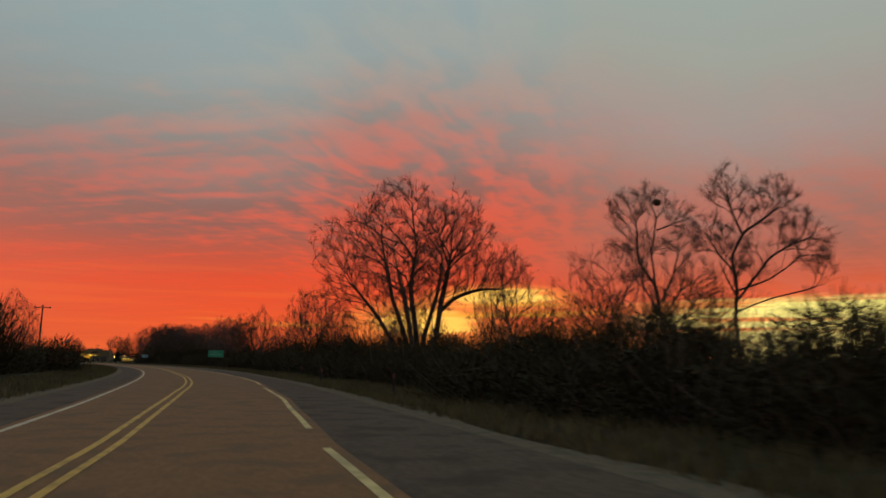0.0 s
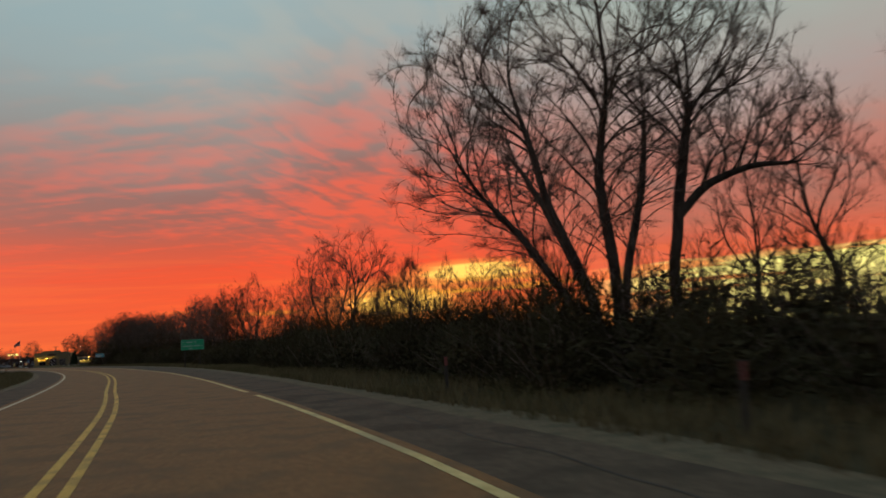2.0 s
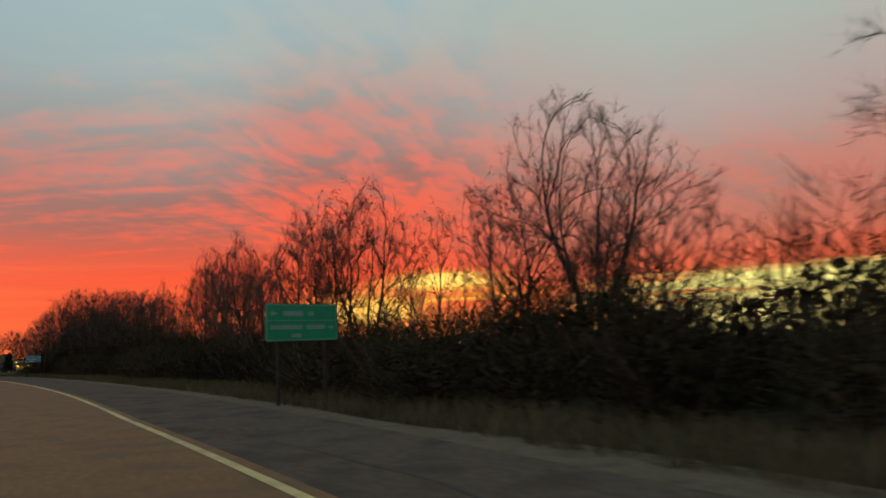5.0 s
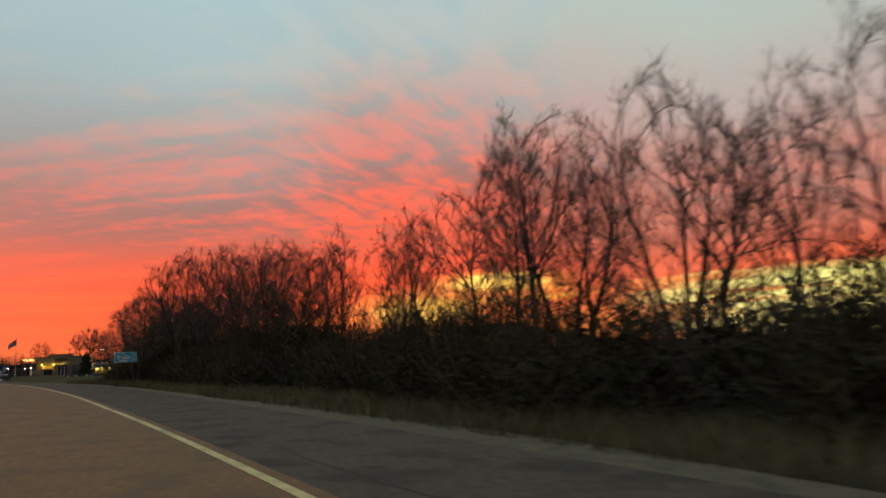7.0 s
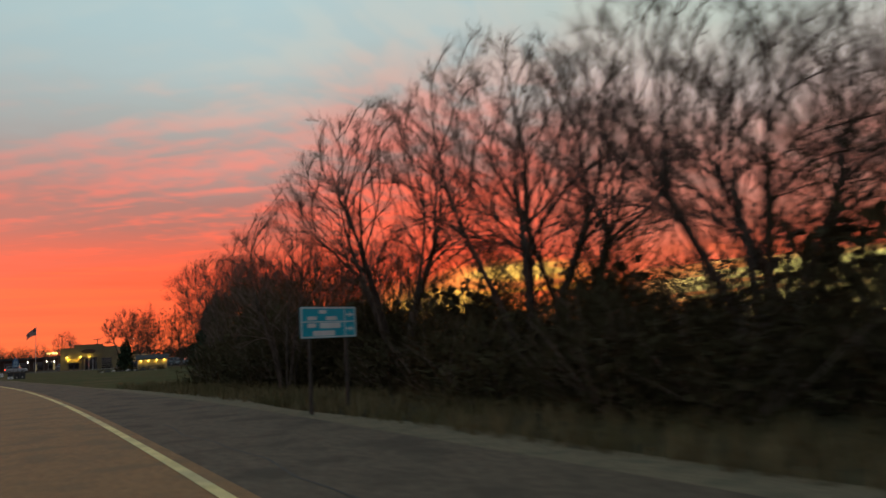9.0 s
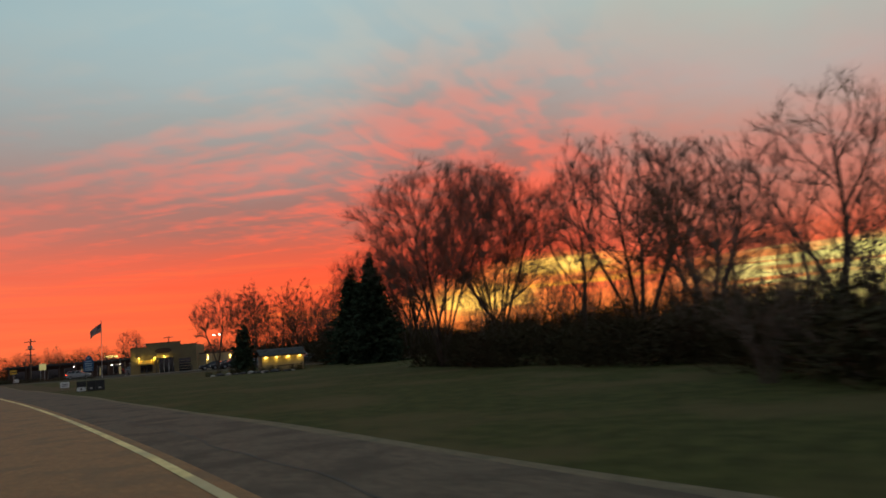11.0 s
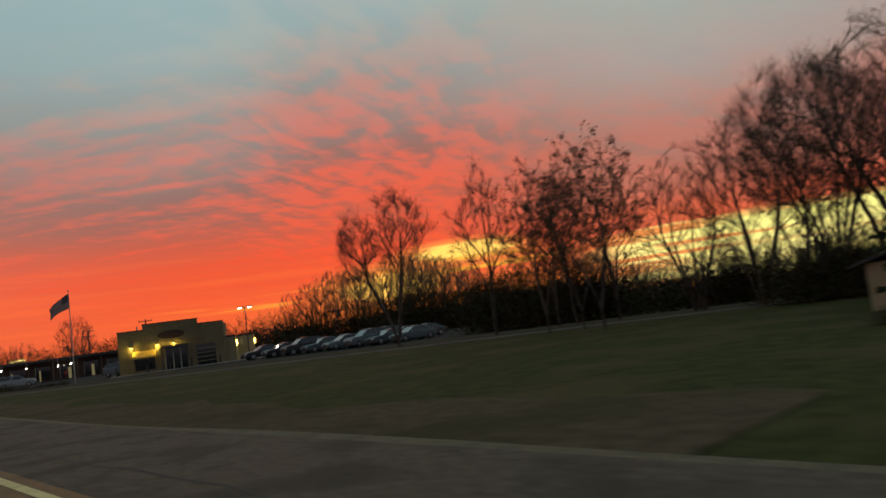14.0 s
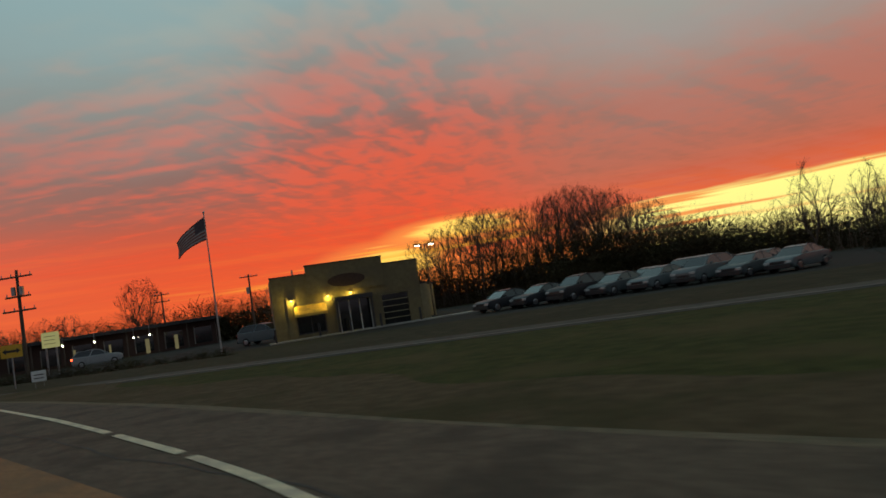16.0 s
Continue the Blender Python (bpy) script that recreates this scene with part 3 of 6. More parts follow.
def grow(seed, crowns, stems, points=520, step=0.30, kill=0.46, sway=0.14, twig=0.008, spray=3, length=0.5, leaves=0, leaf=0.16, droop=0.0, pipe=2.12, height=10.0, ease_passes=3):
    """A bare tree: limbs reach for points strewn through the crown's room, thicken where they join, and end in twigs."""
    r, rng = np.random.default_rng(seed), random.Random(seed)
    goals = np.concatenate([c.points(r, int(points * share)) for c, share in crowns])
    place, parent, course = [], [], []

    def add(p, up, d):
        place.append(p)
        parent.append(up)
        course.append(d)
        return len(place) - 1

    for line in stems:
        pts = [np.array(p, float) for p in line]
        last = add(pts[0], -1, np.array((0, 0, 1.0)))
        for a, b in zip(pts, pts[1:]):
            n = max(1, int(np.linalg.norm(b - a) / step))
            for i in range(n):
                q = a + (b - a) * (i + 1) / n + r.normal(0, sway * 0.09, 3) * (1, 1, 0.3)
                last = add(q, last, (b - a) / np.linalg.norm(b - a))
    heart = np.array((goals[:, 0].mean() * 0.6, goals[:, 1].mean() * 0.6, goals[:, 2].min() * 0.4))
    near, who = np.full(len(goals), 1e9), np.zeros(len(goals), int)

    def see(first):
        fresh = np.array(place[first:])
        d = np.linalg.norm(goals[:, None] - fresh[None], axis=2)
        k = d.argmin(1)
        best = d[np.arange(len(goals)), k]
        hit = best < near
        near[hit], who[hit] = best[hit], k[hit] + first

    see(0)
    kids = collections.Counter()
    for _ in range(70):
        live = near > kill
        if not live.any():
            break
        pull = collections.defaultdict(lambda: np.zeros(3))
        for g, w, n in zip(goals[live], who[live], near[live]):
            pull[w] += (g - place[w]) / n
        first = len(place)
        for w, v in pull.items():
            size = np.linalg.norm(v)
            if kids[w] >= 4 or size < 1e-6 or float(np.dot(v, course[w])) < -0.15 * size:
                near[who == w] = 0.0
                continue
            out = np.array(place[w]) - heart
            d = v / size + 2.1 * course[w] + 0.42 * out / np.linalg.norm(out) + r.normal(0, sway, 3)
            d[2] += 0.10 - droop
            d /= np.linalg.norm(d)
            kids[w] += 1
            add(place[w] + d * step, w, d)
        if len(place) == first:
            break
        see(first)
    n = len(place)
    children = [[] for _ in range(n)]
    for i, up in enumerate(parent):
        if up >= 0:
            children[up].append(i)
    # limbs run on in easy curves
    for _ in range(ease_passes):
        was = [np.array(q) for q in place]
        for i in range(n):
            if parent[i] >= 0 and children[i]:
                place[i] = 0.5 * was[i] + 0.25 * (was[parent[i]] + was[children[i][0]])
    thick = np.zeros(n)
    for i in range(n - 1, -1, -1):
        thick[i] = twig if not children[i] else sum(thick[c] ** pipe for c in children[i]) ** (1 / pipe)
    limbs, twigs = Wood(), Wood()
    todo = [(i, None) for i in range(n) if parent[i] < 0]
    while todo:
        i, start = todo.pop()
        line = [i] if start is None else [start, i]
        while children[i]:
            order = sorted(children[i], key=lambda c: -thick[c])
            todo += [(c, i) for c in order[1:]]
            i = order[0]
            line.append(i)
        radii = [thick[k] for k in line]
        if start is not None:
            radii[0] = min(radii[0], radii[1] * 1.15)
        split = next((k for k, v in enumerate(radii) if v < 0.032), len(line) - 1)
        pts = [Vector(place[k]) for k in line]
        if split > 0:
            limbs.tube(pts[:split + 1], radii[:split + 1], 7 if radii[0] > 0.07 else 5)
        if len(pts) - split > 1:
            fine, thin = pts[split:], radii[split:]
            if thin[0] > twig * 2.2:
                twigs.tube(fine, thin, 3)
            else:
                twigs.ribbon(fine, [v * 1.2 for v in thin], rng)

    def sprig(p, d, l, level):
        side = d.cross(Vector((rng.gauss(0, 1), rng.gauss(0, 1), rng.gauss(0, 1)))).normalized() * twig * (0.65 if level else 0.85)
        k = len(twigs.verts)
        for q in (p - side, p + side, p + d * l):
            twigs.verts.append((q.x, q.y, q.z))
        twigs.faces.append((k, k + 1, k + 2))
        if level:
            return
        for _ in range(3 if step < 0.35 else 1):
            e = (d + Vector((rng.gauss(0, 0.42), rng.gauss(0, 0.42), rng.gauss(0.12, 0.4)))).normalized()
            sprig(p + d * l * rng.uniform(0.3, 0.75), e, l * rng.uniform(0.4, 0.7), 1)
        for _ in range(leaves):
            twigs.leaf(p + d * l * rng.uniform(0.3, 1.0), leaf * rng.uniform(0.6, 1.3), rng)

    for i in range(n):
        if thick[i] > twig * 2.6 or parent[i] < 0:
            continue
        d = Vector(course[i])
        for _ in range(spray + 1 if not children[i] else 1):
            e = (d + Vector((rng.gauss(0, 0.42), rng.gauss(0, 0.42), rng.gauss(0.22 - droop, 0.38)))).normalized()
            sprig(Vector(place[i]), e, length * rng.uniform(0.5, 1.25), 0)
    top = max(v[2] for v in twigs.verts)
    k = height / top
    for heap in (limbs, twigs):
        heap.verts = [(x * k, y * k, z * k) for x, y, z in heap.verts]
    return limbs, twigs


KINDS = {}


def kind_of_tree(name, label, **how):
    """Builds a kind of tree ten metres high once; its first planting uses it, later ones copy it."""
    limbs, twigs = grow(**how)
    leafy = how.get("leaves", 0)
    KINDS[name] = dict(limbs=mesh_of("trunk", limbs.verts, limbs.faces, BARK, smooth=True), twigs=mesh_of("crown", twigs.verts, twigs.faces, DEAD_LEAF if leafy else TWIG), label=label, first=None)


def plant(kind, x, y, height, turn=0.0, label="", group="roadside trees", z=-0.06, wide=1.0):
    k = KINDS[kind]
    m = pose(x, y, z, 0, 0, turn) @ Matrix.Diagonal((height / 10 * wide, height / 10 * wide, height / 10, 1))
    if k["first"] is None:
        ob = empty("tree", label or k["label"], "tree", group)
        part("trunk", k["limbs"], None, ob)
        part("crown", k["twigs"], None, ob)
        ob.matrix_basis = m
        k["first"] = ob
        return ob
    ob = copy_thing(k["first"], Matrix())
    ob.matrix_basis = m
    return tagged(ob, label or k["label"], "tree", group)


def around(count, spread, top, lean, turn=0.3):
    """Stems that part from one foot and lean outwards."""
    out = []
    for i in range(count):
        a = turn + i * 2 * math.pi / count
        x, y, h = math.cos(a), math.sin(a), top * (0.85 + 0.3 * ((i * 7) % 5) / 5)
        out.append(((x * spread, y * spread, -0.15), (x * (spread + lean * 0.35 * h), y * (spread + lean * 0.35 * h), h * 0.5), (x * (spread + lean * h), y * (spread + lean * h), h)))
    return out


single = [((0, 0, -0.15), (0.05, 0.03, 1.6), (0.1, -0.1, 3.4))]
crooked = [((0, 0, -0.15), (0.25, 0.1, 1.5), (0.05, 0.2, 2.8), (0.7, 0.1, 4.6))]
forked = [((0, 0, -0.15), (0, 0.05, 1.3), (-0.7, 0.2, 3.2)), ((0, 0.05, 1.2), (0.5, -0.1, 3.4), (0.6, -0.2, 4.6))]
kind_of_tree("spread", "bare deciduous tree with a broad spreading crown", seed=3, crowns=[(Crown(3.9, 2.2, 10, 0.45), 1)], stems=forked, points=1000, sway=0.2, kill=0.36, twig=0.0071, spray=4, length=0.72, pipe=1.96)
def cloud(x, z, r, y=0.0):
    return Crown(r, z - r, z + r, 0.5, (x, y), lumps=0.15)


nest_limbs = [((0, 0, -0.15), (0, 0, 2.4), (-0.3, 0, 5.0), (-1.1, 0.1, 6.3), (-1.15, 0.2, 8.3)), ((-0.32, 0, 5.0), (-0.5, -0.1, 6.7), (-0.2, -0.1, 8.5), (-0.4, 0, 9.4)), ((-0.2, -0.1, 7.9), (0.7, 0, 8.25), (1.0, 0.1, 8.8)), ((0, 0, 3.4), (1.0, 0.3, 4.9), (1.8, 0.5, 5.4)), ((0.05, 0, 2.9), (0.9, -0.4, 3.5), (1.8, -0.6, 3.6)), ((-0.1, 0.1, 3.6), (-0.7, 0.9, 5.2), (-0.6, 1.4, 6.6)), ((-0.1, -0.1, 4.2), (0.3, -0.9, 5.6), (0.5, -1.3, 6.8))]
kind_of_tree("clump", "crooked bare tree with rounded clouds of fine twigs", seed=4, crowns=[(cloud(-1.6, 8.5, 1.0, 0.1), 0.16), (cloud(-0.4, 9.2, 0.8), 0.13), (cloud(0.8, 8.5, 0.8), 0.12), (cloud(0.8, 7.0, 1.0, -0.6), 0.16), (cloud(-1.8, 6.7, 0.8, 0.3), 0.10), (cloud(-0.6, 6.8, 0.9, 1.2), 0.11), (cloud(1.5, 5.2, 1.0, 0.2), 0.12), (cloud(1.6, 3.7, 0.7, -0.5), 0.06), (cloud(-1.2, 5.4, 0.7), 0.05)], stems=nest_limbs, points=2600, step=0.22, sway=0.2, kill=0.22, spray=6, length=0.5, twig=0.0054, pipe=1.96, ease_passes=1)
long_limbs = [((0, 0, -0.15), (-0.25, 0, 3.1), (-0.1, 0, 4.6), (-0.25, 0, 6.2), (0.35, 0, 7.35), (1.35, 0.1, 8.0), (2.4, 0.2, 8.8)), ((0.3, 0, 7.2), (-0.25, -0.2, 8.4), (-0.6, -0.3, 9.2)), ((-0.1, 0, 4.5), (1.6, 0.3, 5.1), (3.0, 0.5, 6.0)), ((-0.15, 0, 4.0), (1.4, -0.4, 6.1), (2.2, -0.6, 6.6), (3.1, -0.7, 7.0)), ((-0.2, 0, 3.5), (1.6, 0.1, 4.2), (3.1, 0.2, 4.55), (4.4, 0.2, 5.0)), ((-0.2, 0, 5.4), (-0.8, 0.4, 6.4), (-1.1, 0.6, 7.2)), ((-0.15, 0, 4.2), (-0.4, 1.2, 6.0), (0.1, 1.6, 7.4))]
kind_of_tree("long_limbed", "crooked bare tree with long level limbs and clouds of twigs", seed=6, crowns=[(cloud(-0.5, 9.1, 1.0, -0.3), 0.13), (cloud(2.2, 9.0, 0.9, 0.2), 0.13), (cloud(0.9, 8.2, 1.0), 0.12), (cloud(-1.0, 7.0, 1.0, 0.5), 0.14), (cloud(2.8, 6.8, 1.3, -0.4), 0.20), (cloud(0.4, 6.4, 1.1, 0.9), 0.12), (cloud(4.0, 5.5, 0.8, 0.2), 0.09), (cloud(0.4, 5.0, 0.9), 0.07)], stems=long_limbs, points=2600, step=0.22, sway=0.2, kill=0.22, spray=6, length=0.5, twig=0.0054, pipe=1.96, ease_passes=1)
kind_of_tree("tall", "slender bare tree with ascending branches", seed=5, crowns=[(Crown(2.0, 2.4, 10, 0.5), 1)], stems=single, points=860, sway=0.14, kill=0.32, twig=0.0071, spray=5, length=0.72, pipe=1.96)
kind_of_tree("tall_two", "slender bare tree with a crooked trunk", seed=8, crowns=[(Crown(2.3, 2.6, 10, 0.55, (0.5, 0)), 1)], stems=crooked, points=620, sway=0.22, kill=0.36, twig=0.0071, spray=4, length=0.72, pipe=1.96)
kind_of_tree("leafy", "slender tree holding a few dead leaves", seed=13, crowns=[(Crown(2.4, 2.4, 10, 0.5), 1)], stems=forked, points=600, sway=0.2, kill=0.36, twig=0.0065, leaves=1, leaf=0.11, pipe=1.96)
kind_of_tree("oak", "tree still holding clumps of dark dead leaves", seed=17, crowns=[(Crown(2.9, 2.6, 10, 0.5, lumps=0.3), 1)], stems=forked, points=800, sway=0.2, kill=0.34, twig=0.0066, spray=4, leaves=1, leaf=0.135, pipe=2.02)
kind_of_tree("round", "dense rounded bare tree with several stems", seed=21, crowns=[(Crown(3.7, 0.8, 10, 0.5, lumps=0.16), 1)], stems=around(5, 0.3, 4.0, 0.28), points=1250, sway=0.16, kill=0.36, spray=3, length=0.78, twig=0.0076, pipe=1.96)
kind_of_tree("dome", "bare tree with a wide domed crown of fine twigs", seed=23, crowns=[(Crown(4.3, 2.6, 10, 0.46, lumps=0.12, hollow=0.7), 1)], stems=around(4, 0.2, 4.6, 0.34), points=2000, sway=0.09, kill=0.30, spray=3, length=0.60, twig=0.0067, pipe=2.0)
kind_of_tree("vase", "open vase-shaped bare tree with long rising limbs", seed=29, crowns=[(Crown(4.2, 2.6, 10, 0.66, foot=0.08, lumps=0.2, hollow=0.6), 1)], stems=around(5, 0.12, 5.0, 0.28), points=1000, sway=0.10, kill=0.34, spray=3, length=0.60, twig=0.0075, pipe=1.95)
kind_of_tree("fan", "vase-shaped bare tree with a full fan of twigs", seed=27, crowns=[(Crown(4.4, 2.2, 10, 0.60, foot=0.10, lumps=0.12), 1)], stems=around(6, 0.15, 5.0, 0.28), points=2100, sway=0.06, kill=0.30, spray=6, length=0.95, twig=0.0056, pipe=2.12)
kind_of_tree("vee", "thin bare tree forked low into a V", seed=31, crowns=[(Crown(1.6, 4.0, 8.6, 0.6, (-2.0, 0)), 0.40), (Crown(1.9, 3.8, 10, 0.6, (0.9, 0)), 0.60)], stems=[((0, 0, -0.15), (-0.35, 0, 1.6), (-1.6, 0.1, 4.6)), ((0.05, 0, 0.6), (0.35, 0, 2.6), (0.75, 0, 5.2))], points=1500, sway=0.09, kill=0.27, twig=0.0072, spray=6, length=0.80, pipe=2.0)
kind_of_tree("sapling", "thin bare sapling in the thicket", seed=37, crowns=[(Crown(1.7, 1.2, 10, 0.5), 1)], stems=[((0, 0, -0.15), (0.1, 0, 2.0), (0.0, 0.2, 4.0))], points=260, step=0.4, kill=0.5, twig=0.0115, spray=2, length=0.84, pipe=1.96)
kind_of_tree("far", "bare tree in the distant wood", seed=41, crowns=[(Crown(2.6, 1.6, 10, 0.5), 1)], stems=forked, points=420, step=0.4, kill=0.46, twig=0.0137, spray=2, length=0.96, pipe=1.96)
heavy = [((-0.35, 0.1, -0.1), (-0.75, 0.2, 1.2), (-2.0, 0.3, 3.2), (-3.0, 0.5, 4.4)), ((-0.1, 0.2, -0.1), (-0.3, 0.3, 1.6), (-1.3, 0.7, 4.4), (-1.7, 0.9, 6.4)), ((0.12, -0.1, -0.1), (0.2, -0.2, 1.8), (-0.2, -0.7, 4.6), (0.1, -1.0, 6.6)), ((0.3, 0.1, -0.1), (0.5, 0.1, 2.0), (1.2, 0.3, 4.4), (1.5, 0.4, 6.4)), ((0.0, 0.3, -0.1), (-0.1, 1.1, 1.4), (-0.4, 2.3, 3.0), (-0.8, 3.6, 4.7), (-1.2, 4.8, 6.0), (-1.4, 5.9, 6.8))]
kind_of_tree("great", "large bare cottonwood with several heavy limbs", seed=56, crowns=[(Crown(4.7, 1.8, 10, 0.46, (-1.0, 0), lumps=0.16), 0.86), (Crown(2.6, 3.6, 8.4, 0.5, (-1.3, 5.6)), 0.16)], stems=heavy, points=3900, step=0.22, kill=0.27, sway=0.2, twig=0.0058, length=0.46, spray=4, pipe=1.97)
side_limb = [((0, 0, -0.15), (-0.1, 0.05, 2.2), (0.25, 0, 4.4), (0.7, 0, 6.4)), ((0.1, 0, 3.6), (1.0, 0.1, 4.5), (2.4, 0.3, 5.0), (3.9, 0.4, 5.0))]
kind_of_tree("great_two", "tall bare tree with a long side limb", seed=58, crowns=[(Crown(2.6, 4.2, 10, 0.5, (0.9, 0)), 0.72), (Crown(1.5, 4.4, 7.0, 0.5, (3.6, 0.4)), 0.28)], stems=side_limb, points=1700, step=0.24, kill=0.28, sway=0.2, twig=0.0072, length=0.45, spray=4, pipe=1.96)
kind_of_tree("grove", "bare tree with a high rounded crown on a clear trunk", seed=61, crowns=[(Crown(2.6, 3.0, 10, 0.55, lumps=0.16), 1)], stems=[((0, 0, -0.15), (0.1, 0, 2.2), (-0.1, 0.1, 4.2)), ((0.5, 0.2, -0.15), (0.7, 0.2, 2.4), (1.2, 0.3, 4.6))], points=620, step=0.36, kill=0.38, sway=0.10, twig=0.0095, spray=3, length=0.9, pipe=1.98)
kind_of_tree("limbed", "large bare tree with long low side limbs", seed=73, crowns=[(Crown(4.3, 2.8, 10, 0.42, lumps=0.24), 1)], stems=[((0, 0, -0.15), (0.1, 0.05, 2.2), (-0.2, 0.1, 5.0)), ((0.05, 0, 2.0), (1.0, -0.4, 3.4), (2.2, -0.8, 5.0)), ((0, 0, 2.3), (-1.2, 0.3, 3.4), (-2.8, 0.5, 4.4)), ((0, 0, 1.9), (0.3, 1.2, 3.4), (0.5, 2.2, 5.0))], points=1500, sway=0.14, kill=0.32, twig=0.0056, spray=5, length=0.8, pipe=2.04)
kind_of_tree("skyline", "bare tree on the skyline", seed=63, crowns=[(Crown(3.4, 2.4, 10, 0.5, lumps=0.15), 1)], stems=forked, points=560, step=0.38, kill=0.42, twig=0.0137, spray=2, length=0.90, pipe=1.96)


def plant_along(rows, group="roadside trees"):
    for kind, s, d, height, turn, *label in rows:
        x, y = road(s, d)
        plant(kind, x, y, height, turn, *(label[:1]), group=group)


# the trees passed first
plant_along((
    ("clump", 35.8, 25.6, 13.0, 0), ("long_limbed", 38.5, 33.9, 15.8, 0), ("spread", 46.6, 29.0, 11.2, 70), ("tall_two", 51.7, 26.5, 8.0, 20), ("great", 63.3, 19.1, 20.0, 0), ("great_two", 59.9, 20.1, 18.6, 0),
    ("tall", 61.5, 26.1, 11.8, 60), ("tall_two", 58.0, 27.0, 13.0, 160), ("spread", 97.0, 18.3, 12.4, 100), ("vee", 85.2, 18.0, 8.2, 30),
    ("tall", 85.8, 22.0, 8.4, 200), ("tall_two", 84.1, 24.1, 8.0, 250), ("tall", 81.5, 24.0, 7.6, 320), ("tall_two", 75.3, 22.0, 8.6, 10),
    ("spread", 70.4, 20.5, 7.6, 150), ("spread", 118.0, 20.2, 9.9, 80), ("round", 128.1, 17.2, 11.8, 0), ("round", 142.7, 15.0, 10.0, 120),
    ("tall", 115.0, 22.7, 8.6, 75),
))


def make_nest(x, y, z):
    """A squirrel's nest: a lumpy ball of leaves with loose twig ends."""
    r = random.Random(77)
    ob = empty("leaf_nest", "dark ball of leaves and twigs lodged in a bare tree", "nest", m=pose(x, y, z))
    bm = bmesh.new()
    bmesh.ops.create_icosphere(bm, subdivisions=2, radius=0.24)
    for v in bm.verts:
        v.co *= 1 + r.uniform(-0.22, 0.22)
        v.co.z *= 0.9
    part("leaf_ball", bm, DEAD_LEAF, ob)
    heap = Wood()
    for _ in range(60):
        d = Vector((r.gauss(0, 1), r.gauss(0, 1), r.gauss(0, 0.8))).normalized()
        heap.leaf(d * 0.2, r.uniform(0.1, 0.2), r)
    part("loose_leaves", (heap.verts, heap.faces), DEAD_LEAF, ob)


make_nest(*(c + o for c, o in zip(road(35.8, 25.6), (-0.16, -0.1))), 11.2)
# the stand before the blue sign
plant_along((
    ("round", 147.9, 15.5, 10.3, 45), ("tall_two", 132.0, 11.6, 8.8, 190), ("tall", 129.4, 13.5, 10.1, 20), ("leafy", 127.1, 13.6, 9.6, 300),
    ("tall", 127.7, 15.1, 9.5, 140), ("leafy", 123.6, 13.6, 10.2, 70), ("leafy", 122.8, 18.0, 9.2, 10), ("leafy", 122.0, 22.0, 11.0, 220),
    ("vase", 116.8, 23.3, 13.6, 30), ("tall", 119.0, 25.0, 7.4, 60), ("spread", 106.0, 15.5, 6.5, 250),
    ("tall", 149.1, 14.1, 10.4, 10), ("tall_two", 150.1, 16.0, 11.0, 100), ("tall", 149.4, 18.0, 9.6, 200), ("tall_two", 147.0, 22.0, 10.6, 330),
    ("tall", 140.5, 16.5, 9.2, 30), ("tall_two", 136.5, 14.5, 8.6, 140), ("tall", 163.7, 18.0, 9.0, 240),
))
# the rounded grove and the trees behind it
plant_along((
    ("round", 190.8, 8.9, 8.0, 10), ("dome", 188.2, 12.0, 10.6, 130), ("dome", 181.0, 12.0, 10.2, 250), ("dome", 174.5, 12.2, 9.4, 60),
    ("dome", 169.5, 13.0, 8.8, 310), ("dome", 184.0, 16.5, 10.4, 200), ("dome", 177.0, 17.5, 9.8, 90), ("tall", 168.3, 16.0, 10.0, 20),
    ("tall_two", 168.8, 22.2, 11.4, 150), ("spread", 161.5, 21.0, 10.8, 280), ("leafy", 160.0, 15.6, 9.0, 40),
    ("leafy", 166.5, 14.4, 8.6, 110), ("round", 205.5, 11.8, 7.4, 80), ("round", 212.3, 13.6, 4.6, 20),
))
# round the lawn
plant_along((
    ("fan", 235.5, 21.4, 12.4, 0), ("fan", 236.2, 25.9, 12.8, 110), ("limbed", 242.0, 30.6, 13.2, 160), ("tall", 229.2, 25.8, 12.0, 50), ("dome", 229.8, 30.8, 12.8, 230), ("dome", 230.2, 37.6, 13.4, 120), ("far", 224.0, 30.0, 8.0, 40), ("far", 216.0, 27.0, 7.4, 200), ("far", 221.0, 37.0, 8.6, 100), ("far", 213.0, 32.0, 7.6, 300), ("far", 227.0, 42.0, 9.0, 10),
    ("oak", 219.0, 20.2, 6.9, 40), ("oak", 222.2, 24.0, 7.5, 300), ("spread", 208.0, 20.0, 6.5, 200), ("spread", 220.5, 33.0, 12.8, 20), ("tall", 287.7, 29.9, 11.2, 15), ("vee", 293.3, 27.1, 10.6, -6),
    ("oak", 284.6, 32.0, 9.8, 80), ("oak", 281.2, 33.0, 10.4, 250), ("round", 274.4, 36.0, 11.0, 140), ("fan", 271.4, 38.0, 13.4, 60), ("vase", 268.3, 40.0, 14.0, 200),
    ("oak", 276.8, 25.3, 9.2, 20), ("oak", 279.6, 27.6, 8.4, 190), ("tall_two", 284.8, 34.0, 9.0, 120),
    ("oak", 272.6, 37.0, 10.8, 310), ("round", 277.8, 35.6, 9.8, 20), ("vase", 266.0, 41.6, 13.0, 95), ("vase", 270.0, 42.4, 13.8, 310), ("oak", 280.6, 26.2, 8.8, 130),
    ("spread", 258.2, 54.6, 9.8, 45), ("tall", 266.1, 55.1, 8.8, 10), ("tall_two", 262.5, 55.0, 8.4, 220),
), "lawn trees")

rng = random.Random(77)
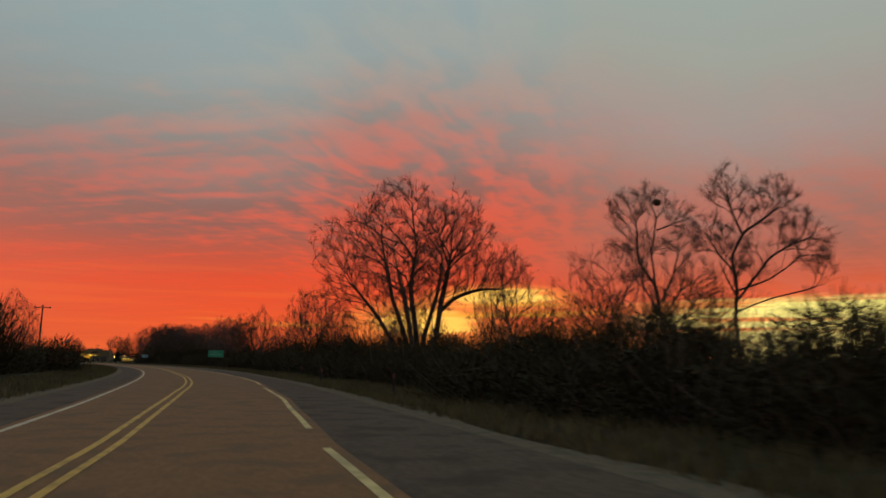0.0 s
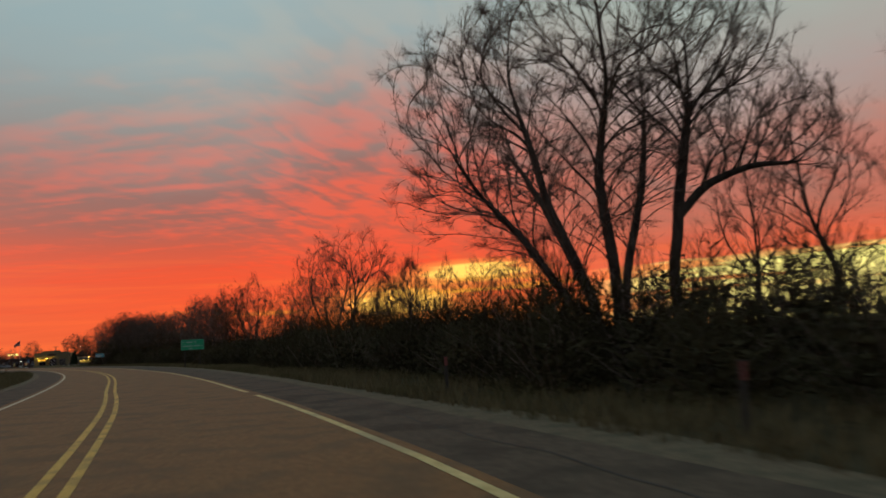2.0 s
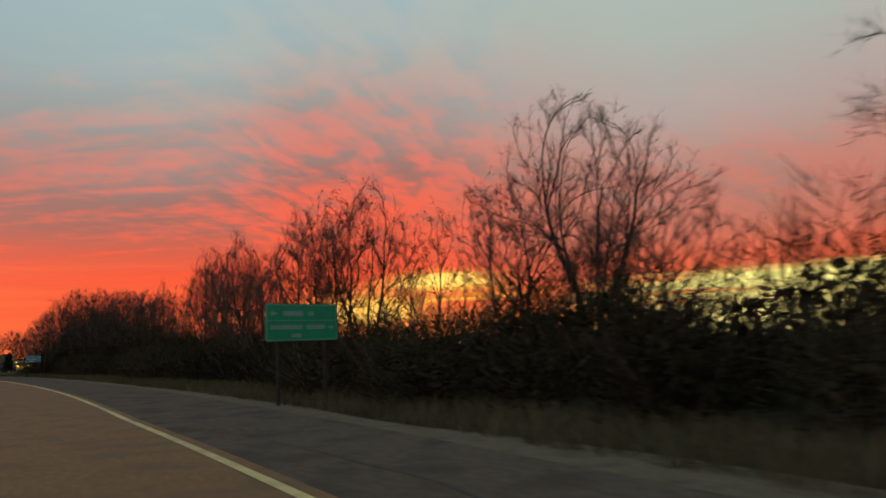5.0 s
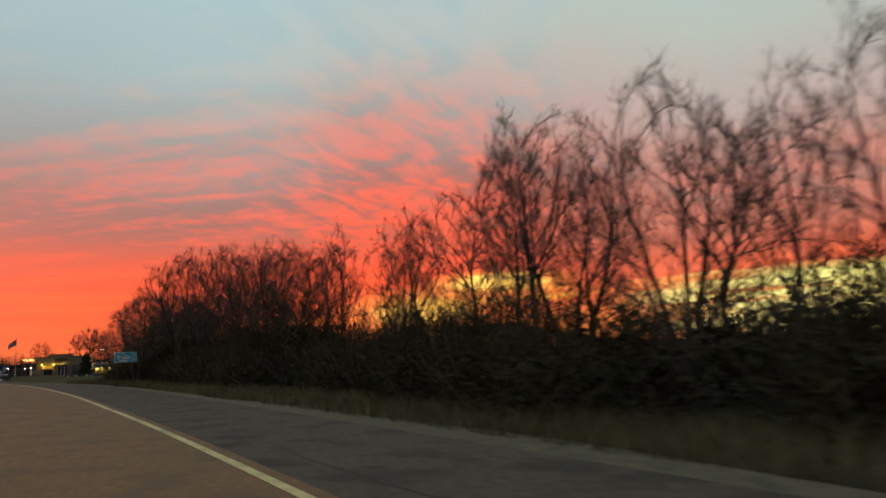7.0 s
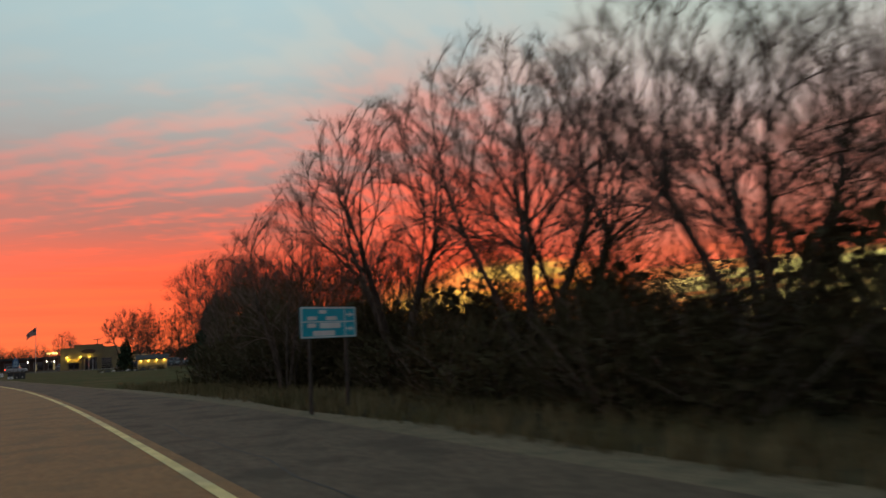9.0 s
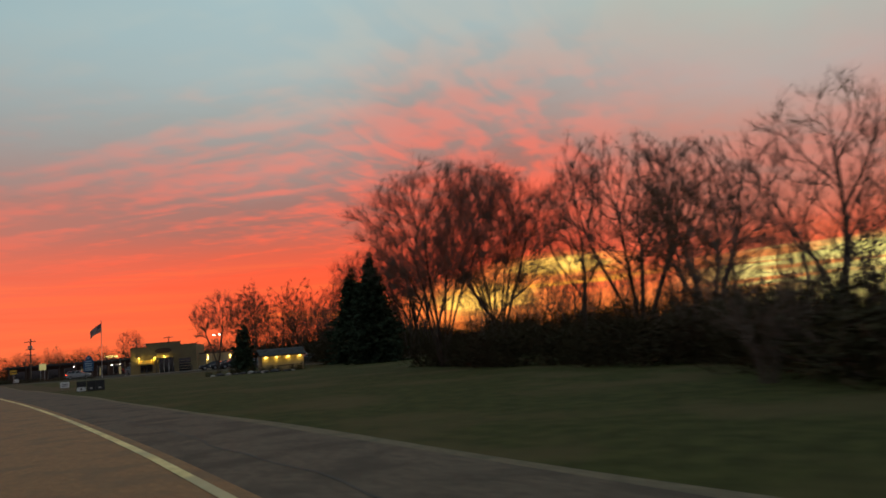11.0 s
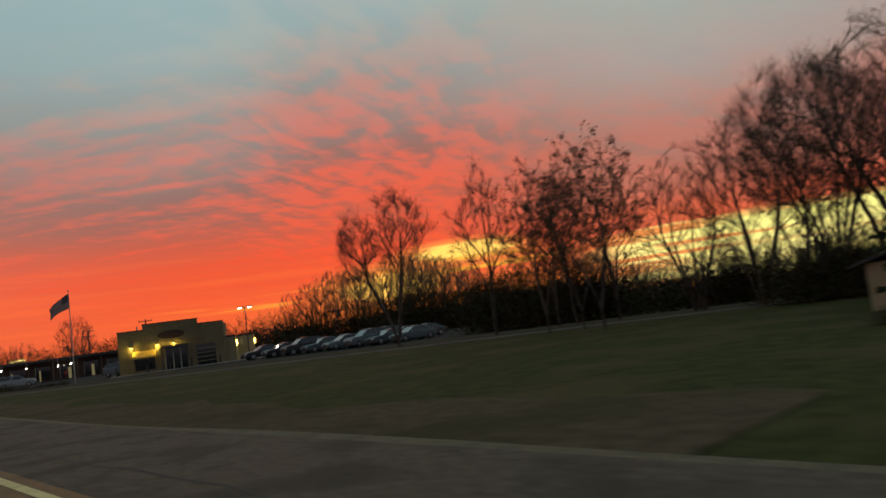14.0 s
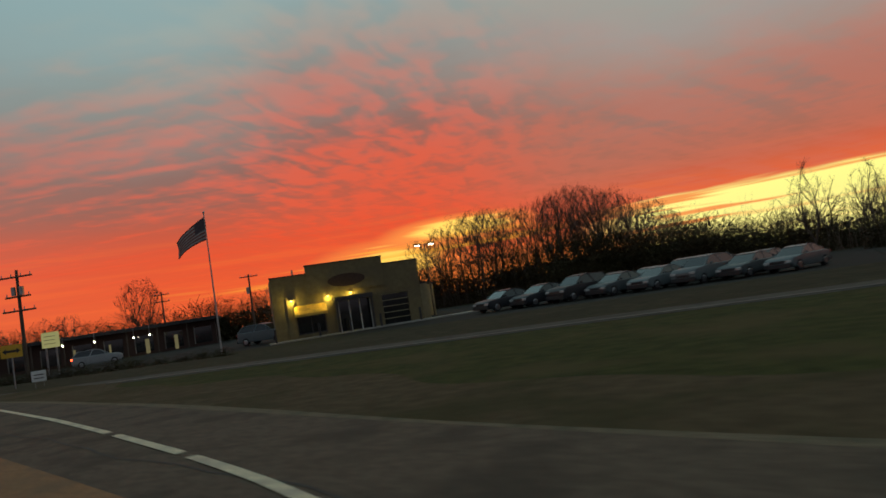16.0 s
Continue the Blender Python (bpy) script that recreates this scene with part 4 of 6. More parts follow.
# saplings and thin trees that fill the wood behind the verge
for n in range(46):
    s = rng.uniform(20, 205)
    x, y = road(s, rng.uniform(13, 30))
    plant("sapling", x, y, rng.uniform(4.5, 8.0), rng.uniform(0, 360), group="thicket saplings")
# a belt of trees behind the stand before the blue sign
for n in range(26):
    x, y = road(rng.uniform(100, 200), rng.uniform(24, 34))
    plant("far" if n % 2 else "sapling", x, y, rng.uniform(5.0, 7.5), rng.uniform(0, 360), "thin bare tree deep in the roadside wood", "thicket saplings")
# the wood farther back
for n in range(54):
    s = rng.uniform(60, 330)
    d = rng.uniform(58, 120) if s > 200 else rng.uniform(34, 90)
    x, y = road(s, d)
    plant("far", x, y, rng.uniform(6.5, 10.0), rng.uniform(0, 360), group="distant wood", wide=rng.uniform(0.8, 1.2))


# ---------------------------------------------------------------- thicket
def make_shrub(seed, twigs, width, height, fine=1.0):
    """A tangle of arching stems, thin twigs and a few small leaves, denser towards the ground."""
    r = random.Random(seed)
    stems_heap, w = Wood(), Wood()
    for _ in range(20):
        a, l = r.uniform(0, 6.28), r.uniform(0.5, 1.05)
        pts = [Vector((math.cos(a) * 0.3, math.sin(a) * 0.3, -0.1))]
        d = Vector((math.cos(a) * 0.6, math.sin(a) * 0.6, 1)).normalized()
        for i in range(4):
            d = (d + Vector((r.gauss(0, 0.16), r.gauss(0, 0.16), 0.02))).normalized()
            pts.append(pts[-1] + d * height * l * 0.29)
        stems_heap.tube(pts, [0.02, 0.016, 0.012, 0.009, 0.005], 3)
    for n in range(twigs):
        a, u = r.uniform(0, 6.28), r.random() ** 1.25
        rad = width * 0.5 * math.sqrt(max(0.04, 1 - (0.92 * u) ** 2.4)) * math.sqrt(r.uniform(0.1, 1)) * (0.85 + 0.25 * math.sin(3 * a + seed))
        p = Vector((math.cos(a) * rad, math.sin(a) * rad, height * u * (0.84 + 0.2 * r.random())))
        if n % 6 < 1:
            w.leaf(p, r.uniform(0.07, 0.15) * fine, r)
            continue
        d = Vector((math.cos(a) * 0.5 + r.gauss(0, 0.5), math.sin(a) * 0.5 + r.gauss(0, 0.5), r.uniform(0.2, 1.4))).normalized() * r.uniform(0.25, 0.6)
        side = d.orthogonal().normalized() * r.uniform(0.010, 0.024) * fine
        k = len(w.verts)
        for q in (p - side, p + side, p + d + side * 0.4, p + d - side * 0.4):
            w.verts.append((q.x, q.y, q.z))
        w.faces.append((k, k + 1, k + 2, k + 3))
    # a core of larger leaves keeps the shrub's middle closed and dark
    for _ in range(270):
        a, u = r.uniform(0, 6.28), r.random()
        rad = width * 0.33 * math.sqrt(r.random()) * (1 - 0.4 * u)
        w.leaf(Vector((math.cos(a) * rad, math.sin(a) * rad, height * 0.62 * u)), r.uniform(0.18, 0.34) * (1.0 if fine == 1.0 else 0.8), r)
    return mesh_of("stem_tangle", stems_heap.verts, stems_heap.faces, TWIG), mesh_of("foliage", w.verts, w.faces, BRUSH)


SHRUBS = [make_shrub(n, 600, 3.2, 2.4) for n in (1, 2, 3)]
TALL_BRUSH = [make_shrub(n, 620, 3.2, 2.4, 0.5) for n in (4, 5, 6)]
FAR_BRUSH = [make_shrub(n, 400, 3.2, 2.4, 0.6) for n in (7, 8, 9)]


def shrub_pose(x, y, height, wide, turn):
    return pose(x, y, ground_z(x, y) - 0.02, 0, 0, turn) @ Matrix.Diagonal((wide / 3.2, wide / 3.2, height / 2.4, 1))


def shrub(x, y, height, wide, turn, label="dark tangled roadside shrub in a dense thicket", group="roadside thicket"):
    ob = empty("shrub", label, "shrub", group, m=shrub_pose(x, y, height, wide, turn))
    stems_mesh, leaves_mesh = SHRUBS[int(turn) % 3]
    part("stem_tangle", stems_mesh, None, ob)
    part("foliage", leaves_mesh, None, ob)
    return ob


def brush_heap(places, label, kinds=SHRUBS):
    """Many far shrubs joined into one heap of brush."""
    verts, loops, base = [], [], 0
    for place in places:
        m = np.array(shrub_pose(*place))
        for me in kinds[int(place[4]) % 3]:
            co = np.empty(len(me.vertices) * 3)
            me.vertices.foreach_get("co", co)
            co = co.reshape(-1, 3) @ m[:3, :3].T + m[:3, 3]
            ix = np.empty(len(me.loops), dtype=np.int32)
            me.loops.foreach_get("vertex_index", ix)
            verts.append(co)
            loops.append(ix + base)
            base += len(co)
    verts, loops = np.concatenate(verts), np.concatenate(loops)
    me = bpy.data.meshes.new("brush")
    me.vertices.add(len(verts))
    me.vertices.foreach_set("co", verts.ravel())
    me.loops.add(len(loops))
    me.loops.foreach_set("vertex_index", loops)
    me.polygons.add(len(loops) // 4)
    me.polygons.foreach_set("loop_start", np.arange(0, len(loops), 4, dtype=np.int32))
    me.materials.append(BRUSH)
    me.update(calc_edges=True)
    tagged(part("brush", me, None), label, "brush", kind="stuff")


for n in range(104):
    s = -30 + n * 2.25 + rng.uniform(-0.8, 0.8)
    low = 9.6 + 0.7 * math.sin(s * 0.21) + rng.uniform(-0.5, 0.7)
    x, y = road(s, low)
    shrub(x, y, rng.uniform(1.5, 2.3), rng.uniform(2.6, 3.6), rng.uniform(0, 360))
    x, y = road(s + rng.uniform(-1, 1), low + rng.uniform(2.2, 3.6))
    shrub(x, y, rng.uniform(2.2, 3.0), rng.uniform(3.2, 4.4), rng.uniform(0, 360))
back_row = []
for n in range(62):
    s = 8 + n * 3.3 + rng.uniform(-1, 1)
    back_row.append((*road(s, rng.uniform(17.0, 22.0)), rng.uniform(2.8, 4.0) * (1.15 if s < 118 else 1.0), rng.uniform(4.2, 5.6), rng.uniform(0, 360)))
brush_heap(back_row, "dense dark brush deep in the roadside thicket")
under = [(*road(166 + 2.1 * n, 12.5 + 2.2 * (n % 3)), rng.uniform(4.2, 5.8), rng.uniform(4.0, 5.4), rng.uniform(0, 360)) for n in range(13)]
under += [(*road(192 + 1.6 * n, 11.0 + 1.3 * (n % 3)), rng.uniform(4.3, 6.0), rng.uniform(4.2, 5.4), rng.uniform(0, 360)) for n in range(9)]
bank = [(*road(19 + 2.2 * n, 14.5 + 1.7 * (n % 3)), rng.uniform(3.6, 4.6), rng.uniform(4.2, 5.2), rng.uniform(0, 360)) for n in range(8)]
bank += [(*road(152 + 2.4 * n, 15.0 + 1.8 * (n % 3)), rng.uniform(3.4, 4.6), rng.uniform(4.2, 5.2), rng.uniform(0, 360)) for n in range(7)]
bank += [(*road(71 + 2.5 * n, 15.5 + 1.6 * (n % 3)), rng.uniform(3.7, 4.7), rng.uniform(4.6, 5.6), rng.uniform(0, 360)) for n in range(17)]
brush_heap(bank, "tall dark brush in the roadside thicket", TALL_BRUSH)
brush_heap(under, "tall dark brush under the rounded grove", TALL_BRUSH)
for n in range(46):
    s = 206 + n * 1.5
    x, y = road(s, float(np.interp(s, (206, 214, 224, 240, 255, 276), (12, 17.5, 26, 33, 42, 60))) + rng.uniform(-1.0, 2.4))
    shrub(x, y, rng.uniform(1.9, 2.9), rng.uniform(3.2, 5.0), rng.uniform(0, 360))


edge_row = []
for n in range(26):
    s = 209 + n * 1.2
    edge_row.append((*road(s, float(np.interp(s, (209, 222, 232, 240), (17.0, 20.0, 20.5, 22.0))) + rng.uniform(-0.6, 1.6)), rng.uniform(1.5, 2.5), rng.uniform(3.0, 4.2), rng.uniform(0, 360)))
brush_heap(edge_row, "dark brush about the trunks at the lawn's edge", TALL_BRUSH)


def far_wood(name, points, height, label, seed, deep=7.0, thick=1.0):
    """A far wood edge: a long heap of branching stems and brush along a line on the ground."""
    r = random.Random(seed)
    w = Wood()
    for (x0, y0), (x1, y1) in zip(points, points[1:]):
        length = math.hypot(x1 - x0, y1 - y0)
        for _ in range(int(length * 0.5)):
            t, o = r.random(), r.uniform(0, deep)
            p = Vector((x0 + (x1 - x0) * t + r.gauss(0, 1) + o * 0.3, y0 + (y1 - y0) * t + o, -0.1))
            h = height * r.uniform(0.5, 1.1) * (0.85 + 0.15 * math.sin(p.x * 0.05) + 0.12 * math.sin(p.y * 0.11 + 1))
            d = Vector((r.gauss(0, 0.1), r.gauss(0, 0.1), 1))
            w.tube([p, p + d * h * 0.35, p + d * h * 0.7], [0.09 * thick, 0.07 * thick, 0.03 * thick], 3)
            for _ in range(10):
                q = p + d * h * r.uniform(0.2, 0.7)
                e = Vector((r.gauss(0, 0.8), r.gauss(0, 0.8), r.uniform(0.7, 2.0))).normalized() * h * r.uniform(0.15, 0.34)
                w.tube([q, q + e], [0.03 * thick, 0.012 * thick], 3)
                for _ in range(3):
                    f = q + e * r.uniform(0.4, 1.0)
                    w.tube([f, f + Vector((r.gauss(0, 1), r.gauss(0, 1), r.uniform(0.2, 1.6))).normalized() * h * r.uniform(0.06, 0.14)], [0.016 * thick, 0.008 * thick], 3)
        for _ in range(int(length * 20)):
            t, o = r.random(), r.uniform(-1, deep)
            u = r.random()
            w.leaf(Vector((x0 + (x1 - x0) * t + o * 0.3, y0 + (y1 - y0) * t + o, height * 0.42 * u * (0.7 + 0.5 * math.sin(t * length * 0.6) ** 2))), r.uniform(0.35, 0.8), r)
    tagged(part(name, (w.verts, w.faces), BRUSH), label, "woodland", kind="stuff")


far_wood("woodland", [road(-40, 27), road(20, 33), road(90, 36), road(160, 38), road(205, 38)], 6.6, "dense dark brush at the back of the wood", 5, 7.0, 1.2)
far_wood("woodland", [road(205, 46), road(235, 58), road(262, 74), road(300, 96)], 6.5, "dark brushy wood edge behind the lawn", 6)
far_wood("woodland", [(60, 250), (-20, 300), (-66, 330), (-96, 346)], 8.0, "low bare wood beyond the lot", 8, 12, 1.6)
far_wood("woodland", [(-150, 400), (-190, 420), (-240, 440), (-300, 450), (-400, 450)], 9.0, "distant bare trees along the horizon", 9, 16, 2.0)
far_wood("woodland", [road(70, -20), road(110, -18), road(150, -22), road(230, -30)], 4.6, "dark brush on the far side of the road", 10)


def stem_belt(points, low, high, per_metre, deep, label, seed):
    """An understorey of thin upright stems with a few rising twigs, along a line on the ground."""
    r = random.Random(seed)
    w = Wood()
    for (x0, y0), (x1, y1) in zip(points, points[1:]):
        length = math.hypot(x1 - x0, y1 - y0)
        nx, ny = -(y1 - y0) / length, (x1 - x0) / length
        for _ in range(int(length * per_metre)):
            t, o = r.random(), r.uniform(-deep, deep)
            x, y = x0 + (x1 - x0) * t + nx * o, y0 + (y1 - y0) * t + ny * o
            h = r.uniform(low, high) * (0.75 + 0.25 * math.sin(x * 0.31 + seed) * math.sin(y * 0.23)) * r.uniform(0.7, 1.1)
            p, d = Vector((x, y, ground_z(x, y) - 0.1)), Vector((r.gauss(0, 0.13), r.gauss(0, 0.13), 1)).normalized()
            pts = [p]
            for _ in range(3):
                d = (d + Vector((r.gauss(0, 0.09), r.gauss(0, 0.09), 0.03))).normalized()
                pts.append(pts[-1] + d * h / 3)
            thick = r.uniform(0.010, 0.026)
            w.tube(pts, [thick, thick * 0.8, thick * 0.55, 0.004], 3)
            for _ in range(9):
                k = r.randint(1, 2)
                q = pts[k].lerp(pts[k + 1], r.random())
                e = Vector((r.gauss(0, 0.6), r.gauss(0, 0.6), r.uniform(0.4, 1.2))).normalized() * h * r.uniform(0.08, 0.22)
                side = e.orthogonal().normalized() * 0.006
                n = len(w.verts)
                for v in (q - side, q + side, q + e):
                    w.verts.append((v.x, v.y, v.z))
                w.faces.append((n, n + 1, n + 2))
    tagged(part("understorey", (w.verts, w.faces), TWIG), label, "undergrowth", kind="stuff")


stem_belt([road(10, 23), road(60, 26), road(110, 27), road(160, 27), road(205, 26)], 2.6, 5.4, 11, 4.0, "thin bare stems of the undergrowth in the roadside wood", 3)
stem_belt([road(205, 24), road(222, 34), road(238, 44), road(254, 54), road(275, 70)], 3.2, 7.0, 11, 4.0, "thin bare stems behind the far edge of the lawn", 4)
stem_belt([(-92, 268), (-104, 296), (-100, 326), (-70, 330), (-30, 300)], 3.0, 6.5, 7, 4.0, "thin bare stems in the low wood beyond the lot", 6)

stem_belt([(-93, 273), (-84, 269), (-74, 265), (-62, 260)], 4.6, 8.6, 16, 3.0, "close thin stems behind the lawn's far edge", 12)
stem_belt([(-150, 354), (-136, 353), (-124, 350), (-112, 346), (-102, 341)], 5.0, 10.5, 26, 5.0, "dense thin stems under the grove behind the lot", 8)

# tall brush that closes the view behind lawn and lot
def brush_line(points, count, low, high, deep, label):
    heap = []
    lengths = [math.hypot(b[0] - a[0], b[1] - a[1]) for a, b in zip(points, points[1:])]
    for n in range(count):
        at = sum(lengths) * (n + rng.random()) / count
        for (a, b), l in zip(zip(points, points[1:]), lengths):
            if at <= l:
                break
            at -= l
        x, y = a[0] + (b[0] - a[0]) * at / l, a[1] + (b[1] - a[1]) * at / l
        h = rng.uniform(low, high)
        heap.append((x + rng.uniform(-1, 1), y + rng.uniform(0, deep), h, h * rng.uniform(1.5, 2.1), rng.uniform(0, 360)))
    brush_heap(heap, label, TALL_BRUSH if max(p[1] for p in points) < 300 else FAR_BRUSH)


brush_line(((-60, 258), (-84, 268), (-97, 285), (-104, 318)), 24, 2.7, 3.7, 6, "tall dark brush behind the lawn")
brush_line(((-20, 290), (-60, 322), (-92, 338), (-104, 343)), 24, 5.0, 6.2, 8, "tall dark brush beyond the parking lot")
brush_line(((-104, 342), (-112, 346), (-124, 349), (-136, 351), (-148, 352)), 34, 5.0, 7.0, 6, "dark brush under the grove behind the parking lot")
for at, low, high in ((((-126, 339), (-117, 339)), 5.6, 6.8), (((-117, 338), (-108, 336)), 5.0, 6.0), (((-108, 335), (-98, 331)), 3.9, 4.9), (((-98, 331), (-86, 325)), 3.0, 3.8)):
    brush_line(at, 10, low, high, 4, "dense dark thicket behind the parked cars")
brush_line(((-226, 372), (-206, 366), (-190, 362), (-172, 357), (-162, 352)), 26, 4.6, 6.2, 6, "dark brush behind the row of shops")
brush_line(((-92, 262), (-99, 269), (-105, 276)), 12, 3.2, 4.2, 4, "dark brush behind the low building")
brush_line(((-106, 277), (-111, 284), (-116, 290.5)), 12, 4.4, 6.0, 4, "taller dark brush behind the low building")
brush_line(((-150, 386), (-180, 392), (-215, 402), (-260, 414), (-320, 424)), 30, 6.2, 8.2, 10, "dark brush along the skyline")
brush_line(((-97.5, 244.5), (-100, 248), (-103, 252), (-106, 255)), 12, 2.2, 3.2, 3, "dark brush under the spruces")

# the grove behind the parking lot
for x, z in ((-144.5, 10.4), (-141.5, 11.8), (-138.7, 13.2), (-136, 13.6), (-133.4, 14.0), (-130.6, 13.2), (-128, 13.4), (-125.6, 14.4), (-123.4, 14.8), (-121.2, 14.8), (-119, 14.4), (-116.8, 13.6), (-114.4, 12.4), (-112, 10.6), (-109.6, 9.0), (-107, 7.6)):
    y = 353.5 - 6 * max(0.0, (x + 133) / 24)
    plant("grove", x + rng.uniform(-0.6, 0.6), y + rng.uniform(-1.5, 2.5), z + 0.3, rng.uniform(0, 360), "bare tree in the grove behind the lot", "grove trees", -0.4)
    plant("skyline" if x > -128 else "grove", x + rng.uniform(0, 2.5), y + rng.uniform(6, 12), (z + 0.3) * 1.02, rng.uniform(0, 360), "bare tree deep in the grove behind the lot", "grove trees", -0.4)
for n in range(18):
    t = rng.random()
    plant("far", -96 + 70 * t + rng.uniform(-3, 3), 345 - 40 * t + rng.uniform(0, 14), rng.uniform(7.0, 9.5), rng.uniform(0, 360), "bare tree in the low wood", "distant wood", -0.4)
# thin trees behind the far edge of the lawn
for n in range(20):
    s = rng.uniform(208, 268)
    x, y = road(s, float(np.interp(s, (206, 224, 240, 255, 276), (20, 32, 40, 50, 66))) + rng.uniform(1, 10))
    plant("sapling" if n % 3 else "far", x, y, rng.uniform(5.0, 7.5), rng.uniform(0, 360), "thin bare tree behind the lawn's edge", "lawn edge trees")
# the close row of thin trees that screens the low wood
for n in range(12):
    t = n / 11
    plant(("tall", "grove", "tall_two")[n % 3], -91 + 27 * t + rng.uniform(-0.8, 0.8), 273 - 10 * t + rng.uniform(-2, 3), rng.uniform(7.4, 10.2), rng.uniform(0, 360), "thin bare tree behind the lawn's edge", "lawn edge trees")
# trees on the skyline past the shops
for x, y, h in ((-205, 372, 8.5), (-168, 372, 6.5), (-222, 386, 8), (-150, 352, 6), (-240, 400, 9), (-178, 395, 8), (-262, 408, 9.5), (-159, 360, 7), (-230, 396, 10.5), (-250, 410, 10), (-212, 392, 9.5), (-280, 420, 11), (-300, 424, 10), (-196, 388, 9), (-172, 384, 8.5)):
    plant("skyline", x, y, h, x * 7 % 360, "bare round-topped tree behind the shops", "skyline trees", -0.4, 1.15)
plant("dome", -188, 366, 12.0, 40, "bare round-topped tree behind the shops", "skyline trees", -0.4, 0.8)
# the far side of the road
for s, d, h in ((58, -16, 7.2), (66, -18, 6.4), (85, -17, 9.0), (92, -19, 7.0), (110, -18, 6.5), (126, -20, 7.5)):
    x, y = road(s, d)
    plant("round", x, y, h, s * 11 % 360, "dark dense tree on the far verge", "far verge trees")
far_row = []
for n in range(34):
    s = 36 + n * 4.2
    far_row.append((*road(s, -14.5 - 2.0 * math.sin(s * 0.13) + rng.uniform(-1, 1)), rng.uniform(2.0, 3.6) + (2.6 if 50 < s < 66 else 0.0), rng.uniform(4.0, 6.0), rng.uniform(0, 360)))
brush_heap(far_row, "dark tangled brush on the far verge")
tall_row = [(*road(50 + 2.4 * n, -15.5 - 0.8 * (n % 3)), rng.uniform(4.6, 6.4), rng.uniform(5.0, 7.0), rng.uniform(0, 360)) for n in range(7)]
brush_heap(tall_row, "tall dark thicket on the far verge", TALL_BRUSH)


# ---------------------------------------------------------------- conifers
def conifer_geo(seed, height, width, power):
    r = random.Random(seed)
    trunk, needles = Wood(), Wood()
    trunk.tube([Vector((0, 0, -0.1)), Vector((0.03, 0, height * 0.5)), Vector((0, 0.02, height * 0.98))], [0.17, 0.1, 0.015], 7)
    tiers = int(height * 4.4)
    for i in range(tiers):
        u = i / (tiers - 1)
        z = height * (0.03 + 0.95 * u)
        reach = width * 0.5 * (1 - u) ** power * r.uniform(0.74, 1.16) + 0.03
        for k in range(8 if u < 0.85 else 5):
            a = k * 2 * math.pi / 8 + i * 0.9 + r.uniform(-0.25, 0.25)
            d = Vector((math.cos(a), math.sin(a), 0.10 - 0.40 * (1 - u)))
            l = reach * r.uniform(0.65, 1.12)
            p0 = Vector((0, 0, z))
            tip = p0 + d * l + Vector((0, 0, 0.16 * l))
            for _ in range(int(10 + 17 * l)):
                t = r.uniform(0.08, 1.0) ** 0.8
                q = p0.lerp(tip, t)
                side = Vector((-math.sin(a), math.cos(a), 0)) * r.choice((-1, 1))
                spray = (d * 0.6 + side * r.uniform(0.1, 0.9) + Vector((0, 0, r.uniform(-1.0, 0.15)))).normalized() * (0.20 + 0.26 * (1 - t)) * r.uniform(0.8, 1.5) * (0.45 + 0.55 * min(1.0, 4.0 * (1 - u)))
                e = Vector((r.gauss(0, 1), r.gauss(0, 1), r.gauss(0, 1))).cross(spray)
                e = e.normalized() * r.uniform(0.06, 0.13) * (0.45 + 0.55 * min(1.0, 4.0 * (1 - u)))
                n = len(needles.verts)
                for v in (q, q + spray * 0.5 + e, q + spray, q + spray * 0.5 - e):
                    needles.verts.append((v.x, v.y, v.z))
                needles.faces.append((n, n + 1, n + 2, n + 3))
    return trunk, needles


def make_conifer(x, y, height, width, seed, label, power=1.0):
    ob = empty("conifer", label, "conifer", "lawn conifers", m=pose(x, y, -0.06, 0, 0, seed * 40))
    trunk, needles = conifer_geo(seed, height, width, power)
    part("trunk", (trunk.verts, trunk.faces), BARK, ob)
    part("foliage", (needles.verts, needles.faces), NEEDLE, ob)


make_conifer(-98.6, 242.8, 9.7, 6.8, 1, "tall dark spruce with drooping tiers at the lawn's edge")
make_conifer(-99.3, 246.0, 9.6, 6.4, 2, "tall dark spruce close behind its neighbour")
make_conifer(-102.0, 250.2, 9.6, 6.8, 3, "dark spruce with a narrow tip")
make_conifer(-109.9, 241.9, 4.2, 2.5, 5, "small dense cone-shaped evergreen beside the low building", 0.48)


# ---------------------------------------------------------------- signs and posts
def sheet(w, h, r=0.08, n=4):
    """The outline of a rounded rectangle, centred on x, standing on z = 0."""
    out = []
    for cx, cz, a0 in ((w / 2 - r, r, -90), (w / 2 - r, h - r, 0), (-w / 2 + r, h - r, 90), (-w / 2 + r, r, 180)):
        out += [(cx + r * math.cos(radians(a0 + 90 * i / n)), cz + r * math.sin(radians(a0 + 90 * i / n))) for i in range(n + 1)]
    return out


def bar(x0, x1, z0, z1, front):
    bm = bmesh.new()
    add_box(bm, x0, x1, front - 0.004, front, z0, z1)
    return bm


def facing(x0, y0, x1, y1):
    """The turn of a sign whose left and right ends, seen from its front, stand at these places."""
    return math.degrees(math.atan2(y1 - y0, x1 - x0))


